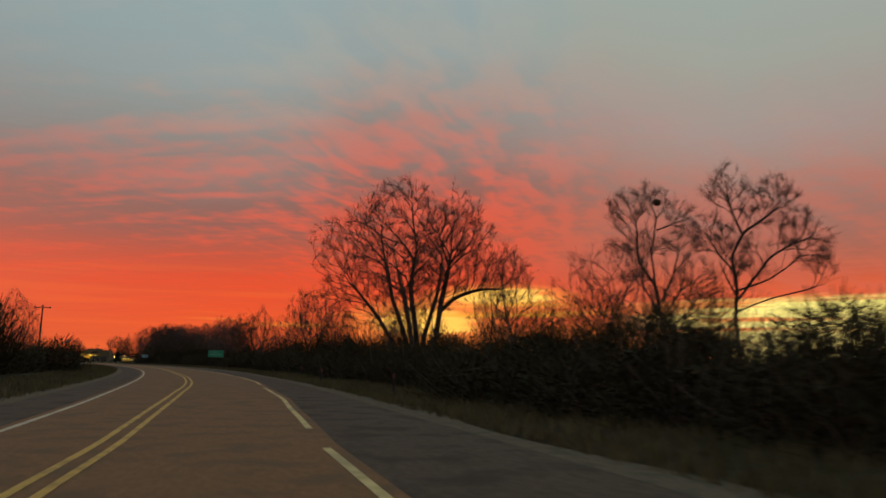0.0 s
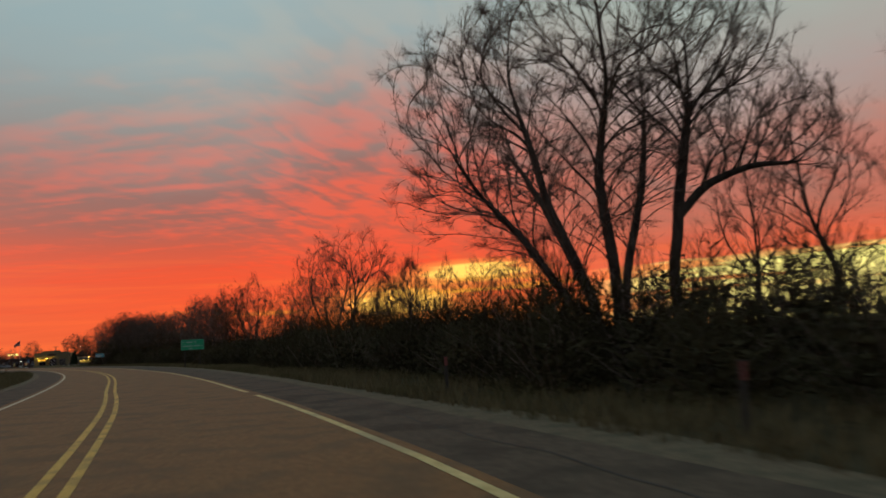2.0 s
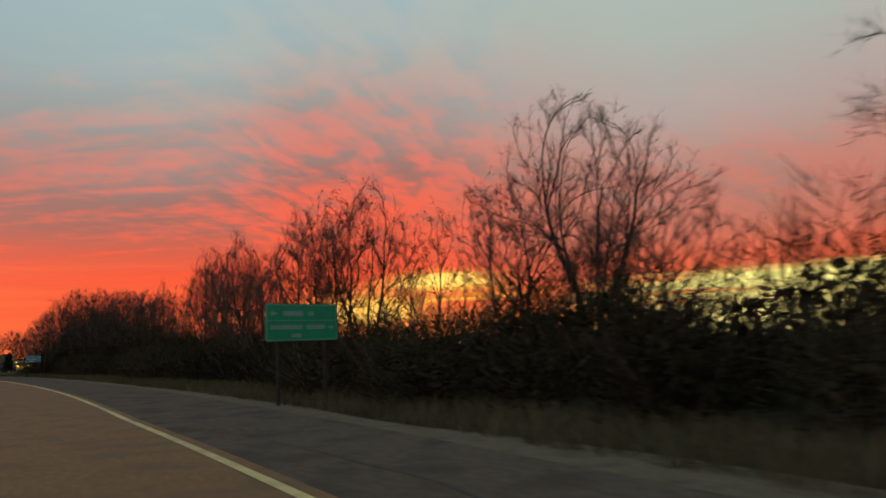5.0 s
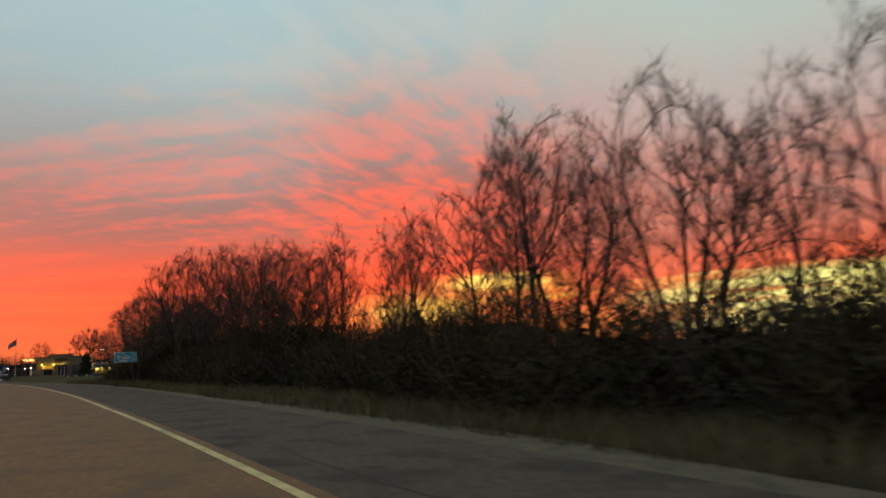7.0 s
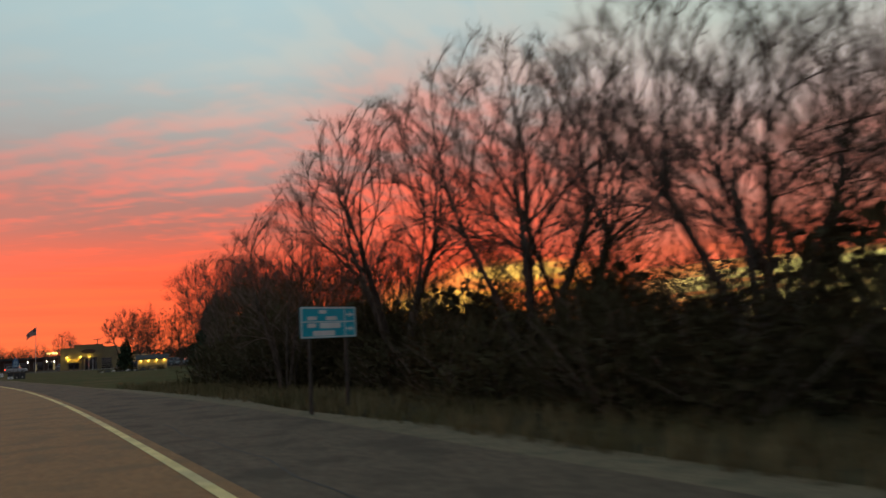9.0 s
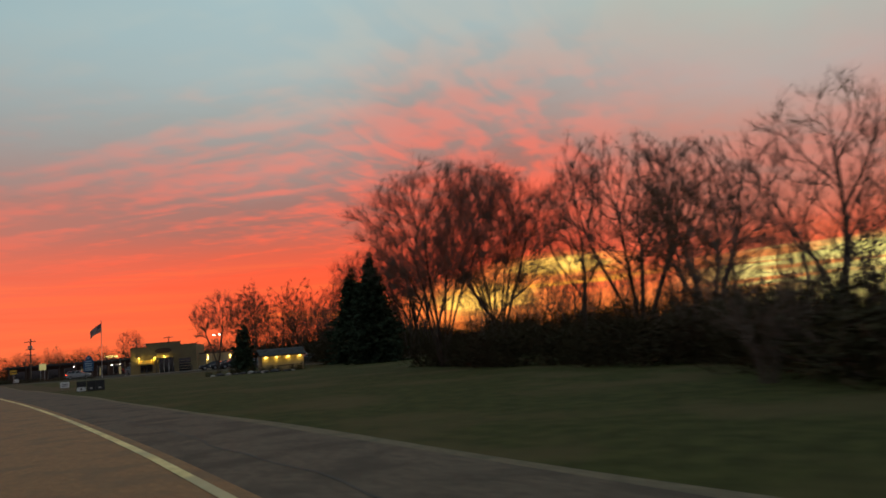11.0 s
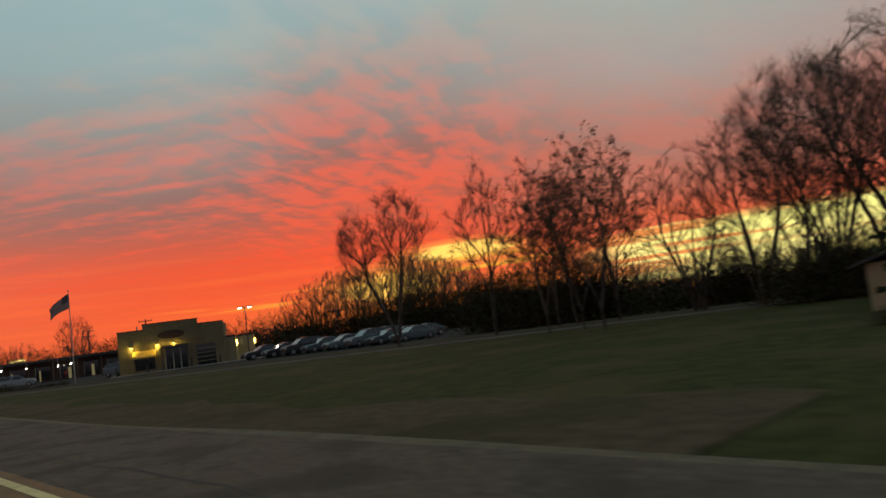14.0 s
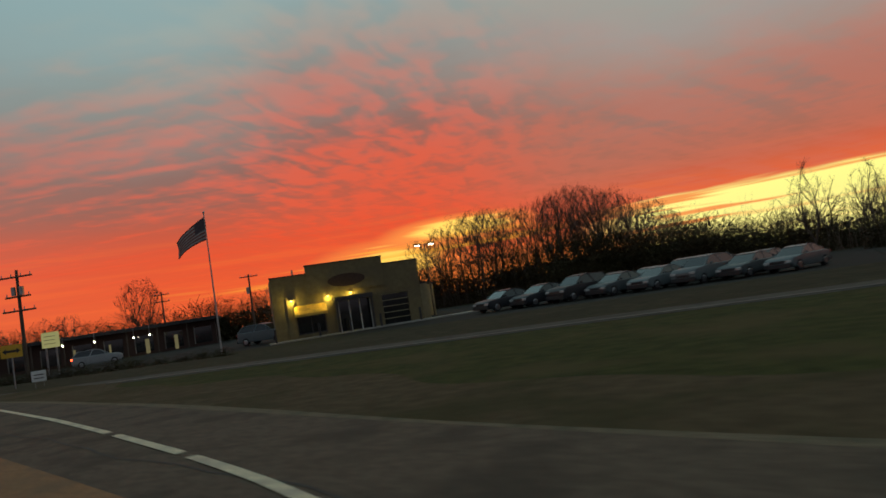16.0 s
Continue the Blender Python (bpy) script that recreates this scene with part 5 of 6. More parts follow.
def make_guide_sign():
    ob = empty("guide_sign", "green highway guide sign with pale lettering on two posts", "road sign", m=pose(-33.8, 106.7, 0, 0, 0, facing(-34.7, 105.98, -32.9, 107.43)))
    for x in (-0.75, 0.75):
        bm = bmesh.new()
        add_box(bm, x - 0.04, x + 0.04, 0.03, 0.11, -0.1, 2.65)
        add_box(bm, x - 0.055, x + 0.055, 0.02, 0.03, 1.75, 2.6)
        part("post", bm, POST_GREY, ob)
    part("panel", prism([(x, z + 1.68) for x, z in sheet(2.32, 1.02)], 0.02), GREEN_SHEET, ob, "green reflective panel")
    frame_bm = bmesh.new()
    for x0, x1, z0, z1 in ((-1.12, 1.12, 2.655, 2.675), (-1.12, 1.12, 1.705, 1.725), (-1.13, -1.11, 1.715, 2.665), (1.11, 1.13, 1.715, 2.665), (-1.11, 1.11, 2.235, 2.25)):
        add_box(frame_bm, x0, x1, -0.006, -0.001, z0, z1)
    part("border", frame_bm, SIGN_TEXT, ob, "thin white border and dividing line")
    for x0, x1, z0, z1 in ((-0.62, 0.02, 2.37, 2.50), (0.16, 0.36, 2.38, 2.49), (-1.0, -0.02, 2.0, 2.12), (0.1, 0.72, 2.0, 2.12), (-0.36, -0.06, 1.78, 1.88)):
        part("lettering", bar(x0, x1, z0, z1, -0.002), SIGN_TEXT, ob, "white lettering, unreadable")
    for at, flip in (((-0.92, 2.44), -1), ((0.93, 2.05), 1)):
        pts = [(at[0] + flip * dx, at[1] + dz) for dx, dz in ((-0.1, -0.025), (0.0, -0.025), (0.0, -0.075), (0.11, 0.0), (0.0, 0.075), (0.0, 0.025), (-0.1, 0.025))]
        part("arrow", prism(pts if flip > 0 else pts[::-1], 0.004), SIGN_TEXT, ob, "white arrow", m=pose(0, -0.006, 0))


def make_service_sign():
    ob = empty("service_sign", "small blue roadside guide sign with pale lettering and two arrows", "road sign", m=pose(-69.7, 167.37, 0, 0, 0, facing(-70.2, 166.8, -69.2, 167.93)))
    for x in (-0.5, 0.5):
        bm = bmesh.new()
        add_box(bm, x - 0.03, x + 0.03, 0.03, 0.09, -0.1, 2.2)
        part("post", bm, POST_GREY, ob)
    part("panel", prism([(x, z + 1.58) for x, z in sheet(1.52, 0.68, 0.05)], 0.02), BLUE_SHEET, ob, "blue reflective panel")
    frame_bm = bmesh.new()
    for x0, x1, z0, z1 in ((-0.75, 0.75, 2.222, 2.25), (-0.75, 0.75, 1.59, 1.618), (-0.75, -0.722, 1.62, 2.22), (0.722, 0.75, 1.62, 2.22), (-0.72, 0.72, 1.922, 1.944), (0.42, 0.442, 1.62, 1.92), (0.42, 0.442, 1.946, 2.22)):
        add_box(frame_bm, x0, x1, -0.006, -0.001, z0, z1)
    part("border", frame_bm, WHITE_SHEET, ob, "thin white border and dividing lines")
    for x0, x1, z0, z1 in ((-0.27, -0.07, 2.11, 2.19), (-0.58, -0.34, 1.97, 2.05), (-0.08, 0.21, 1.965, 2.05), (-0.58, -0.36, 1.81, 1.90), (-0.26, 0.31, 1.79, 1.91), (-0.44, 0.15, 1.63, 1.74)):
        part("lettering", bar(x0, x1, z0, z1, -0.002), WHITE_SHEET, ob, "pale lettering, unreadable")
    for z in (2.085, 1.77):
        part("arrow", prism([(0.47, z - 0.018), (0.58, z - 0.018), (0.58, z - 0.06), (0.69, z), (0.58, z + 0.06), (0.58, z + 0.018), (0.47, z + 0.018)], 0.004), WHITE_SHEET, ob, "white arrow", m=pose(0, -0.006, 0))


def make_welcome_sign():
    ob = empty("town_sign", "blue shaped town sign with a rounded crest on two posts", "sign", m=pose(-114.94, 227.4, -0.05, 0, 0, 30))
    outline = [(-0.28, 1.28), (0.28, 1.28), (0.31, 1.68), (0.28, 1.98), (0.24, 2.06), (0.15, 2.09), (0.17, 2.18), (0.11, 2.27), (0, 2.31), (-0.11, 2.27), (-0.17, 2.18), (-0.15, 2.09), (-0.24, 2.06), (-0.28, 1.98), (-0.31, 1.68)]
    part("panel", prism(outline, 0.06, 0.006), TEAL_SHEET, ob, "blue panel with a rounded crest")
    for z, w in ((2.16, 0.16), (1.94, 0.32), (1.80, 0.42), (1.66, 0.38), (1.50, 0.44), (1.38, 0.40)):
        part("lettering", bar(-w / 2, w / 2, z - 0.035, z + 0.035, -0.003), PALE_BLUE, ob, "white lettering, unreadable")
    for x in (-0.2, 0.2):
        part("post", rod(0.02, 2.0, 8, m=pose(x, 0.1, -0.1)), DARK_TRIM, ob)
    ob = empty("notice_board", "dark framed board with two notice panels on the lawn", "notice board", m=pose(-114.83, 226.88, -0.05, 0, 0, 24))
    part("back_board", box(0.04, 1.10, 0.16, 0.2, 0.02, 0.68, 0.008), DARK_TRIM, ob, "dark backing board")
    for x0, x1 in ((0.07, 0.55), (0.59, 1.07)):
        part("notice_panel", box(x0, x1, 0.128, 0.157, 0.06, 0.64, 0.006), BLACK_SHEET, ob, "dark framed notice panel")
        part("notice", bar(x0 + 0.15, x1 - 0.17, 0.14, 0.26, 0.126), CONCRETE, ob, "small pale notice, unreadable")
    for x in (0.1, 0.98):
        part("foot", box(x, x + 0.06, 0.21, 0.26, -0.1, 0.5), DARK_TRIM, ob)
    ob = empty("yard_sign", "dark yard sign with a white lower half beside the notice board", "yard sign", "yard signs", m=pose(-114.83, 226.88, -0.05, 0, 0, 24))
    part("board", box(-0.55, 0.0, 0.13, 0.145, 0.04, 0.68, 0.003), BLACK_SHEET, ob, "dark corrugated board")
    part("band", bar(-0.53, -0.02, 0.06, 0.31, 0.128), WHITE_SHEET, ob, "white lower band")
    part("emblem", bar(-0.34, -0.22, 0.14, 0.23, 0.126), BLACK_SHEET, ob, "dark shape on the white band")
    for x in (-0.45, -0.1):
        part("stake", rod(0.006, 0.4, 6, m=pose(x, 0.155, -0.1)), STEEL, ob)


def make_yard_sign(x, y, turn, w, h, label):
    ob = empty("yard_sign", label, "yard sign", "yard signs", m=pose(x, y, -0.05, 0, 0, turn))
    part("board", box(-w / 2, w / 2, 0, 0.012, 0.30, 0.30 + h, 0.003), WHITE_SHEET, ob, "white corrugated board")
    for z in (0.3, 0.62):
        part("lettering", bar(-w * 0.34, w * 0.34, 0.30 + h * z - 0.02, 0.30 + h * z + 0.02, -0.002), POST_GREY, ob, "dark lettering, unreadable")
    for sx in (-w * 0.3, w * 0.3):
        part("stake", rod(0.005, 0.62, 6, m=pose(sx, 0.02, -0.1)), STEEL, ob)


def make_delineator(x, y, label, lean=0.0):
    ob = empty("marker_post", label, "marker post", "verge marker posts", m=pose(x, y, -0.06, 0, lean, 20))
    part("stake", box(-0.05, 0.05, -0.012, 0.012, -0.1, 0.95, 0.004), POST_GREY, ob)
    part("reflector", box(-0.042, 0.042, -0.02, -0.0125, 0.70, 0.93, 0.003), FLAG_CLOTH, ob, "dull red reflector")


def make_arrow_sign():
    ob = empty("arrow_sign", "yellow warning sign with a black two-way arrow", "road sign", m=pose(-166.9, 291.4, -0.2, 0, 0, 14))
    part("post", box(-0.03, 0.03, 0.025, 0.07, -0.1, 2.5), STEEL, ob)
    part("panel", prism([(x, z + 1.75) for x, z in sheet(1.0, 0.66, 0.05)], 0.015), YELLOW_SHEET, ob, "yellow reflective panel")
    z = 2.08
    part("arrow", prism([(-0.42, z), (-0.24, z - 0.15), (-0.24, z - 0.06), (0.24, z - 0.06), (0.24, z - 0.15), (0.42, z), (0.24, z + 0.15), (0.24, z + 0.06), (-0.24, z + 0.06), (-0.24, z + 0.15)], 0.004), BLACK_SHEET, ob, "black two-headed arrow", m=pose(0, -0.006, 0))


make_guide_sign()
make_service_sign()
make_welcome_sign()
make_yard_sign(-163.9, 288.0, 16, 0.62, 0.5, "pale blue-white yard sign beside the driveway")
make_yard_sign(-117.75, 229.17, 26, 0.55, 0.38, "white yard sign with lettering on the lawn")
make_delineator(-7.4, 43.9, "grey flat marker post with a red reflector at the verge", 3)
make_delineator(-10.6, 54.3, "thin grey marker post standing at the verge")
make_delineator(-2.0, 30.0, "short grey marker post beside the shoulder")
make_arrow_sign()


# ---------------------------------------------------------------- poles, flag, lamps
def make_utility_pole(x, y, height, arms, turn, label, z=-0.4):
    ob = empty("utility_pole", label, "utility pole", "utility poles", m=pose(x, y, z, 0, 0, turn))
    part("pole", rod(0.16, height + 0.2, 10, 0.1, pose(0, 0, -0.2)), WOOD, ob)
    for h, w in arms:
        arm = part("crossarm", box(-w / 2, w / 2, -0.16, -0.06, h - 0.06, h + 0.06, 0.01), WOOD, ob)
        for i in range(4):
            u = -w / 2 + 0.12 + (w - 0.24) * i / 3
            part("insulator", rod(0.045, 0.2, 8, 0.03, pose(u, -0.11, h + 0.06)), STEEL, arm)
    return ob


pole = make_utility_pole(-173.5, 305.0, 8.1, ((7.6, 2.4), (6.2, 1.9), (5.2, 2.5)), -8, "dark wooden utility pole with three crossarms beside the road")
for u in (-0.3, 0.3):
    part("transformer", rod(0.16, 0.6, 12, m=pose(u, -0.1, 6.3)), STEEL, pole, "grey can transformer")
pole = make_utility_pole(-165.9, 342.7, 8.0, ((7.7, 2.2),), 4, "dark wooden utility pole with one crossarm behind the shop")
part("transformer", rod(0.2, 0.8, 12, m=pose(-0.25, -0.1, 5.6)), STEEL, pole, "grey can transformer")
make_utility_pole(-182, 358, 8.4, ((8.0, 2.2), (7.0, 2.2)), 0, "distant wooden utility pole with two crossarms")
make_utility_pole(-58.4, 103.1, 9.0, ((8.6, 2.2),), 30, "dark wooden utility pole on the far side of the road", -0.06)


def make_flag():
    ob = empty("flagpole", "tall white flagpole with a drooping striped flag", "flagpole", m=pose(-160.1, 305.2, -0.4))
    part("pole", rod(0.075, 10.2, 12, 0.035), FLAG_WHITE, ob)
    bm = bmesh.new()
    bmesh.ops.create_uvsphere(bm, u_segments=12, v_segments=8, radius=0.09, matrix=pose(0, 0, 10.26))
    part("finial", bm, STEEL, ob)

    def cloth(u, v):
        fall = 0.62 * u * 2.9
        return (-u * 2.15 + 0.06 * math.sin(v * 5), 0.22 * math.sin(u * 6.0 + v * 1.2) * u, 9.95 - v * 1.7 * (1 - 0.30 * u) - 0.9 * fall * (0.55 + 0.45 * u))

    nu, nv = 18, 13
    for name, mat, pick, label in (("red_stripes", FLAG_CLOTH, lambda i, j: j % 2 == 0 and not (i < 7 and j < 7), "red stripes"), ("white_stripes", FLAG_WHITE, lambda i, j: j % 2 == 1 and not (i < 7 and j < 7), "white stripes"), ("canton", FLAG_BLUE, lambda i, j: i < 7 and j < 7, "dark blue canton")):
        verts, faces = [], []
        for i in range(nu):
            for j in range(nv):
                if pick(i, j):
                    k = len(verts)
                    verts += [cloth((i + a) / nu, (j + b) / nv) for a, b in ((0, 0), (1, 0), (1, 1), (0, 1))]
                    faces.append((k, k + 1, k + 2, k + 3))
        part(name, (verts, faces), mat, ob, label)


make_flag()


def lamp_light(name, at, colour, watts, size=0.08):
    data = bpy.data.lights.new(name, "POINT")
    data.energy, data.color, data.shadow_soft_size = watts, colour, size
    ob = new(name, data)
    ob.location = at
    return ob


def make_lot_lamp():
    ob = empty("lot_lamp", "twin-headed parking lot lamp on a steel pole, lit", "street lamp", m=pose(-144.3, 319.0, -0.4))
    part("pole", rod(0.08, 6.7, 10, 0.05), DARK_TRIM, ob)
    part("arm", box(-0.75, 0.75, -0.03, 0.03, 6.6, 6.66), DARK_TRIM, ob)
    for x in (-0.62, 0.62):
        head = part("head", box(x - 0.32, x + 0.32, -0.2, 0.2, 6.62, 6.76, 0.02), DARK_TRIM, ob)
        part("lens", box(x - 0.22, x + 0.22, -0.21, 0.14, 6.56, 6.618, 0.01), WHITE_LIT, head, "lit lens")


make_lot_lamp()

# ---------------------------------------------------------------- the shop with the arched parapet
SHOP = pose(-156.9, 309.2, -0.4, 0, 0, 12.2)


def shop_lamp(u, z, n=0.0):
    ob = empty("wall_lamp", "yellow wall lamp shining down the wall", "wall lamp", "shop wall lamps", m=SHOP @ pose(u, n, z))
    part("hood", box(-0.10, 0.10, -0.2, -0.004, 0.02, 0.12, 0.02), DARK_TRIM, ob)
    part("bulb", box(-0.07, 0.07, -0.16, -0.03, -0.05, 0.015, 0.01), WARM_LIT, ob, "glowing bulb")
    at = SHOP @ Vector((u, n - 0.24, z - 0.16))
    lamp_light("wall_lamp_light", at, (1.0, 0.70, 0.10), 42)


def make_shop():
    ob = empty("shop_building", "cream stucco single-storey shop with a raised centre parapet", "shop", m=SHOP)
    def wall(name, boxes, mat=STUCCO, label=""):
        for b in boxes:
            piece = part(name, box(*b), mat, ob, label)
        return piece
    # front wall with three openings
    wall("wall_panel", ((0, 1.7, 0, 0.3, 0, 5.0), (1.7, 3.9, 0, 0.3, 2.45, 5.0), (1.7, 3.9, 0, 0.3, 0, 0.35), (3.9, 5.0, 0, 0.3, 0, 5.0), (5.0, 7.6, 0, 0.3, 2.5, 5.0), (7.6, 8.55, 0, 0.3, 0, 5.0), (8.55, 10.7, 0, 0.3, 2.55, 5.0), (10.7, 11.8, 0, 0.3, 0, 5.0)))
    wall("parapet", ((2.8, 8.9, -0.14, 0.3, 5.004, 5.62), (2.8, 8.9, -0.14, -0.004, 3.3, 5.0)))
    wall("side_wall", ((0, 0.3, 0.304, 7, 0, 4.9), (11.5, 11.8, 0.304, 7, 0, 4.9)))
    wall("back_wall", ((0, 11.8, 7.004, 7.3, 0, 4.9),))
    wall("roof", ((0.3, 11.5, 0.304, 7.0, 4.3, 4.4),), SHINGLE, "dark flat roof")
    wall("coping", ((-0.05, 2.796, -0.05, 0.34, 5.004, 5.08), (8.904, 11.85, -0.05, 0.34, 5.004, 5.08), (2.75, 8.95, -0.19, 0.34, 5.624, 5.70)), DARK_TRIM, "dark metal coping")
    wall("annex", ((8.6, 15.1, 9.0, 19.5, 0, 3.0), (11.804, 13.0, 2.5, 8.996, 0, 3.0)), SIDING, "lower pale annex at the back")
    wall("annex_roof", ((8.5, 15.2, 8.9, 19.6, 3.004, 3.17), (11.804, 13.1, 2.4, 8.896, 3.004, 3.17)), SHINGLE, "dark low roof")
    wall("pilaster", ((1.04, 1.66, -0.12, -0.004, 0.104, 3.4), (3.94, 4.6, -0.12, -0.004, 0.104, 3.3)))
    wall("wall_band", ((8.96, 11.76, -0.05, -0.004, 2.9, 3.3),))
    wall("pavement_slab", ((-0.6, 16.0, -1.9, -0.004, -0.1, 0.1),), CONCRETE, "pale concrete walk")
    # window with awning, entrance, roll-up door
    win = wall("window", ((1.7, 3.9, 0.12, 0.16, 0.35, 2.45),), GLASS_DARK, "dark shop window")
    for b in ((1.7, 1.78, 0.06, 0.2, 0.35, 2.45), (3.82, 3.9, 0.06, 0.2, 0.35, 2.45), (2.76, 2.84, 0.06, 0.2, 0.35, 2.45), (1.7, 3.9, 0.06, 0.2, 0.35, 0.43), (1.7, 3.9, 0.06, 0.2, 2.37, 2.45)):
        part("frame_bar", box(*b), DARK_TRIM, win)
    awning = prism([(0, 1.75), (0, 2.62), (-0.75, 1.95), (-0.75, 1.75)], 2.5)
    part("awning", awning, YELLOW_PAINT, ob, "ochre fabric awning", m=pose(1.55, 0, 0) @ Matrix.Rotation(radians(90), 4, "Z") @ Matrix.Diagonal((1, -1, 1, 1)) @ pose(-0.004, 0, 0))
    door = wall("door", ((5.0, 7.6, 0.2, 0.24, 0.1, 2.5),), GLASS_DARK, "dark glazed entrance")
    for x in (5.0, 5.85, 6.7, 7.54):
        part("frame_bar", box(x, x + 0.07, 0.12, 0.28, 0.1, 2.5), WHITE_SHEET, door, "pale door frame")
    for i in range(5):
        wall("door_panel", ((8.55, 10.7, 0.14, 0.2, 0.1 + i * 0.49, 0.1 + i * 0.49 + 0.43),), GLASS_DARK, "dark panel of a roll-up door")
        wall("door_rail", ((8.55, 10.7, 0.10, 0.2, 0.534 + i * 0.49, 0.586 + i * 0.49),), SIDING, "pale rail of the roll-up door")
    # dark porch over the entrance
    wall("porch_beam", ((4.66, 7.7, -0.95, -0.144, 2.52, 2.86),), DARK_TRIM, "dark porch beam")
    wall("porch_post", ((4.70, 4.86, -0.92, -0.76, 0.1, 2.516), (7.5, 7.66, -0.92, -0.76, 0.1, 2.516)), DARK_TRIM, "dark porch post")
    oval = [(5.9 + 1.5 * math.cos(2 * math.pi * i / 28), 4.15 + 0.5 * math.sin(2 * math.pi * i / 28)) for i in range(28)]
    part("sign_shape", prism(oval, 0.05), BRICK_RED, ob, "dull dark oval sign shape, unlit", m=pose(0, -0.2, 0))
    for u in (-0.1, 3.2, 5.6, 8.0, 11.2):
        part("bollard", rod(0.09, 1.0, 10, m=pose(u, -1.4, 0.1)), PLASTIC, ob)
    part("roof_vent", rod(0.07, 1.2, 8, m=pose(1.9, 2.0, 4.4)), STEEL, ob)


make_shop()
for u, n in ((1.42, -0.12), (4.27, -0.12), (6.1, 0.0)):
    shop_lamp(u, 3.08, n)
for u, n, z in ((13.0, 4.0, 2.2), (15.1, 16.4, 2.2)):
    ob = empty("wall_lamp", "tall yellow wall lamp on the annex", "wall lamp", "shop wall lamps", m=SHOP @ pose(u, n, z, 0, 0, 90))
    part("bulb", box(-0.08, 0.08, -0.14, -0.02, -0.35, 0.35, 0.01), WARM_LIT, ob, "glowing bulb")
    part("bracket", box(-0.1, 0.1, -0.02, -0.002, -0.42, 0.42), DARK_TRIM, ob)
    lamp_light("wall_lamp_light", SHOP @ Vector((u + 0.35, n, z - 0.2)), (1.0, 0.66, 0.13), 24)

# ---------------------------------------------------------------- the low building on the lawn
HUT = pose(-108.2, 241.6, -0.06, 0, 0, 25)


# walls and eaves kept low to fit the camera's view
def make_hut():
    ob = empty("low_building", "low yellow-lit building with deep eaves and a dark shingled roof", "shed", m=HUT)
    for b in ((0, 3.5, 0, 0.2, 0, 1.38), (0, 0.2, 0.204, 3.4, 0, 1.38), (3.3, 3.5, 0.204, 3.4, 0, 1.38), (0, 3.5, 3.404, 3.6, 0, 1.38)):
        part("wall", box(*b), SIDING, ob, "pale yellow siding")
    for i in range(6):
        t = i / 6
        for sy in (1, -1):
            y0, y1 = 1.8 - sy * (2.2 * (1 - t)), 1.8 - sy * (2.2 * (1 - t - 1 / 6))
            z0, z1 = 1.32 + 0.6 * t, 1.32 + 0.6 * (t + 1 / 6)
            verts = [(-0.25, y0, z0 + 0.03), (3.72, y0, z0 + 0.03), (3.72, y1, z1), (-0.25, y1, z1), (-0.25, y0, z0 - 0.05), (3.72, y0, z0 - 0.05), (3.72, y1, z1 - 0.08), (-0.25, y1, z1 - 0.08)]
            faces = [(0, 1, 2, 3), (7, 6, 5, 4), (0, 4, 5, 1), (1, 5, 6, 2), (2, 6, 7, 3), (3, 7, 4, 0)]
            part("roof_course", (verts, faces), SHINGLE, ob, "course of dark shingles")
    part("bench", box(1.1, 2.6, -0.75, -0.4, 0.4, 0.5, 0.02), WOOD, ob, "dark bench along the wall")
    for x in (1.2, 2.4):
        part("bench_leg", box(x, x + 0.1, -0.7, -0.45, 0, 0.396), WOOD, ob)


make_hut()
for u in (0.3, 1.2, 2.2, 3.15):
    ob = empty("eave_lamp", "small yellow lamp under the eaves", "wall lamp", "eave lamps", m=HUT @ pose(u, 0, 1.2))
    part("bulb", box(-0.06, 0.06, -0.14, -0.03, -0.03, 0.03, 0.01), WARM_LIT, ob, "glowing bulb")
    part("bracket", box(-0.05, 0.05, -0.12, -0.002, 0.034, 0.07), DARK_TRIM, ob)
    lamp_light("eave_lamp_light", HUT @ Vector((u, -0.20, 1.08)), (1.0, 0.64, 0.08), 2.8)
# planting bed of rocks before it
for n in range(26):
    bm = bmesh.new()
    bmesh.ops.create_icosphere(bm, subdivisions=1, radius=0.5)
    for v in bm.verts:
        v.co *= 1 + rng.uniform(-0.25, 0.25)
    t = n / 25
    k = rng.uniform(0.25, 0.6)
    tagged(part("rock", bm, CONCRETE if n % 4 == 0 else SHINGLE, m=pose(-111.6 + 6.8 * t + rng.uniform(-0.4, 0.4), 239.3 + 0.6 * math.sin(6 * t) + rng.uniform(-0.5, 0.5), 0.0, 0, 0, rng.uniform(0, 360)) @ Matrix.Diagonal((k * 1.4, k, k * 0.7, 1))), "rough grey rock edging a planting bed", "rock", "bed rocks")
for n in range(10):
    shrub(-112 + 0.8 * n + rng.uniform(-0.3, 0.3), 240.5 + rng.uniform(-0.4, 0.6), rng.uniform(0.4, 0.7), rng.uniform(0.8, 1.3), rng.uniform(0, 360), "small low shrub in the planting bed", "bed shrubs")

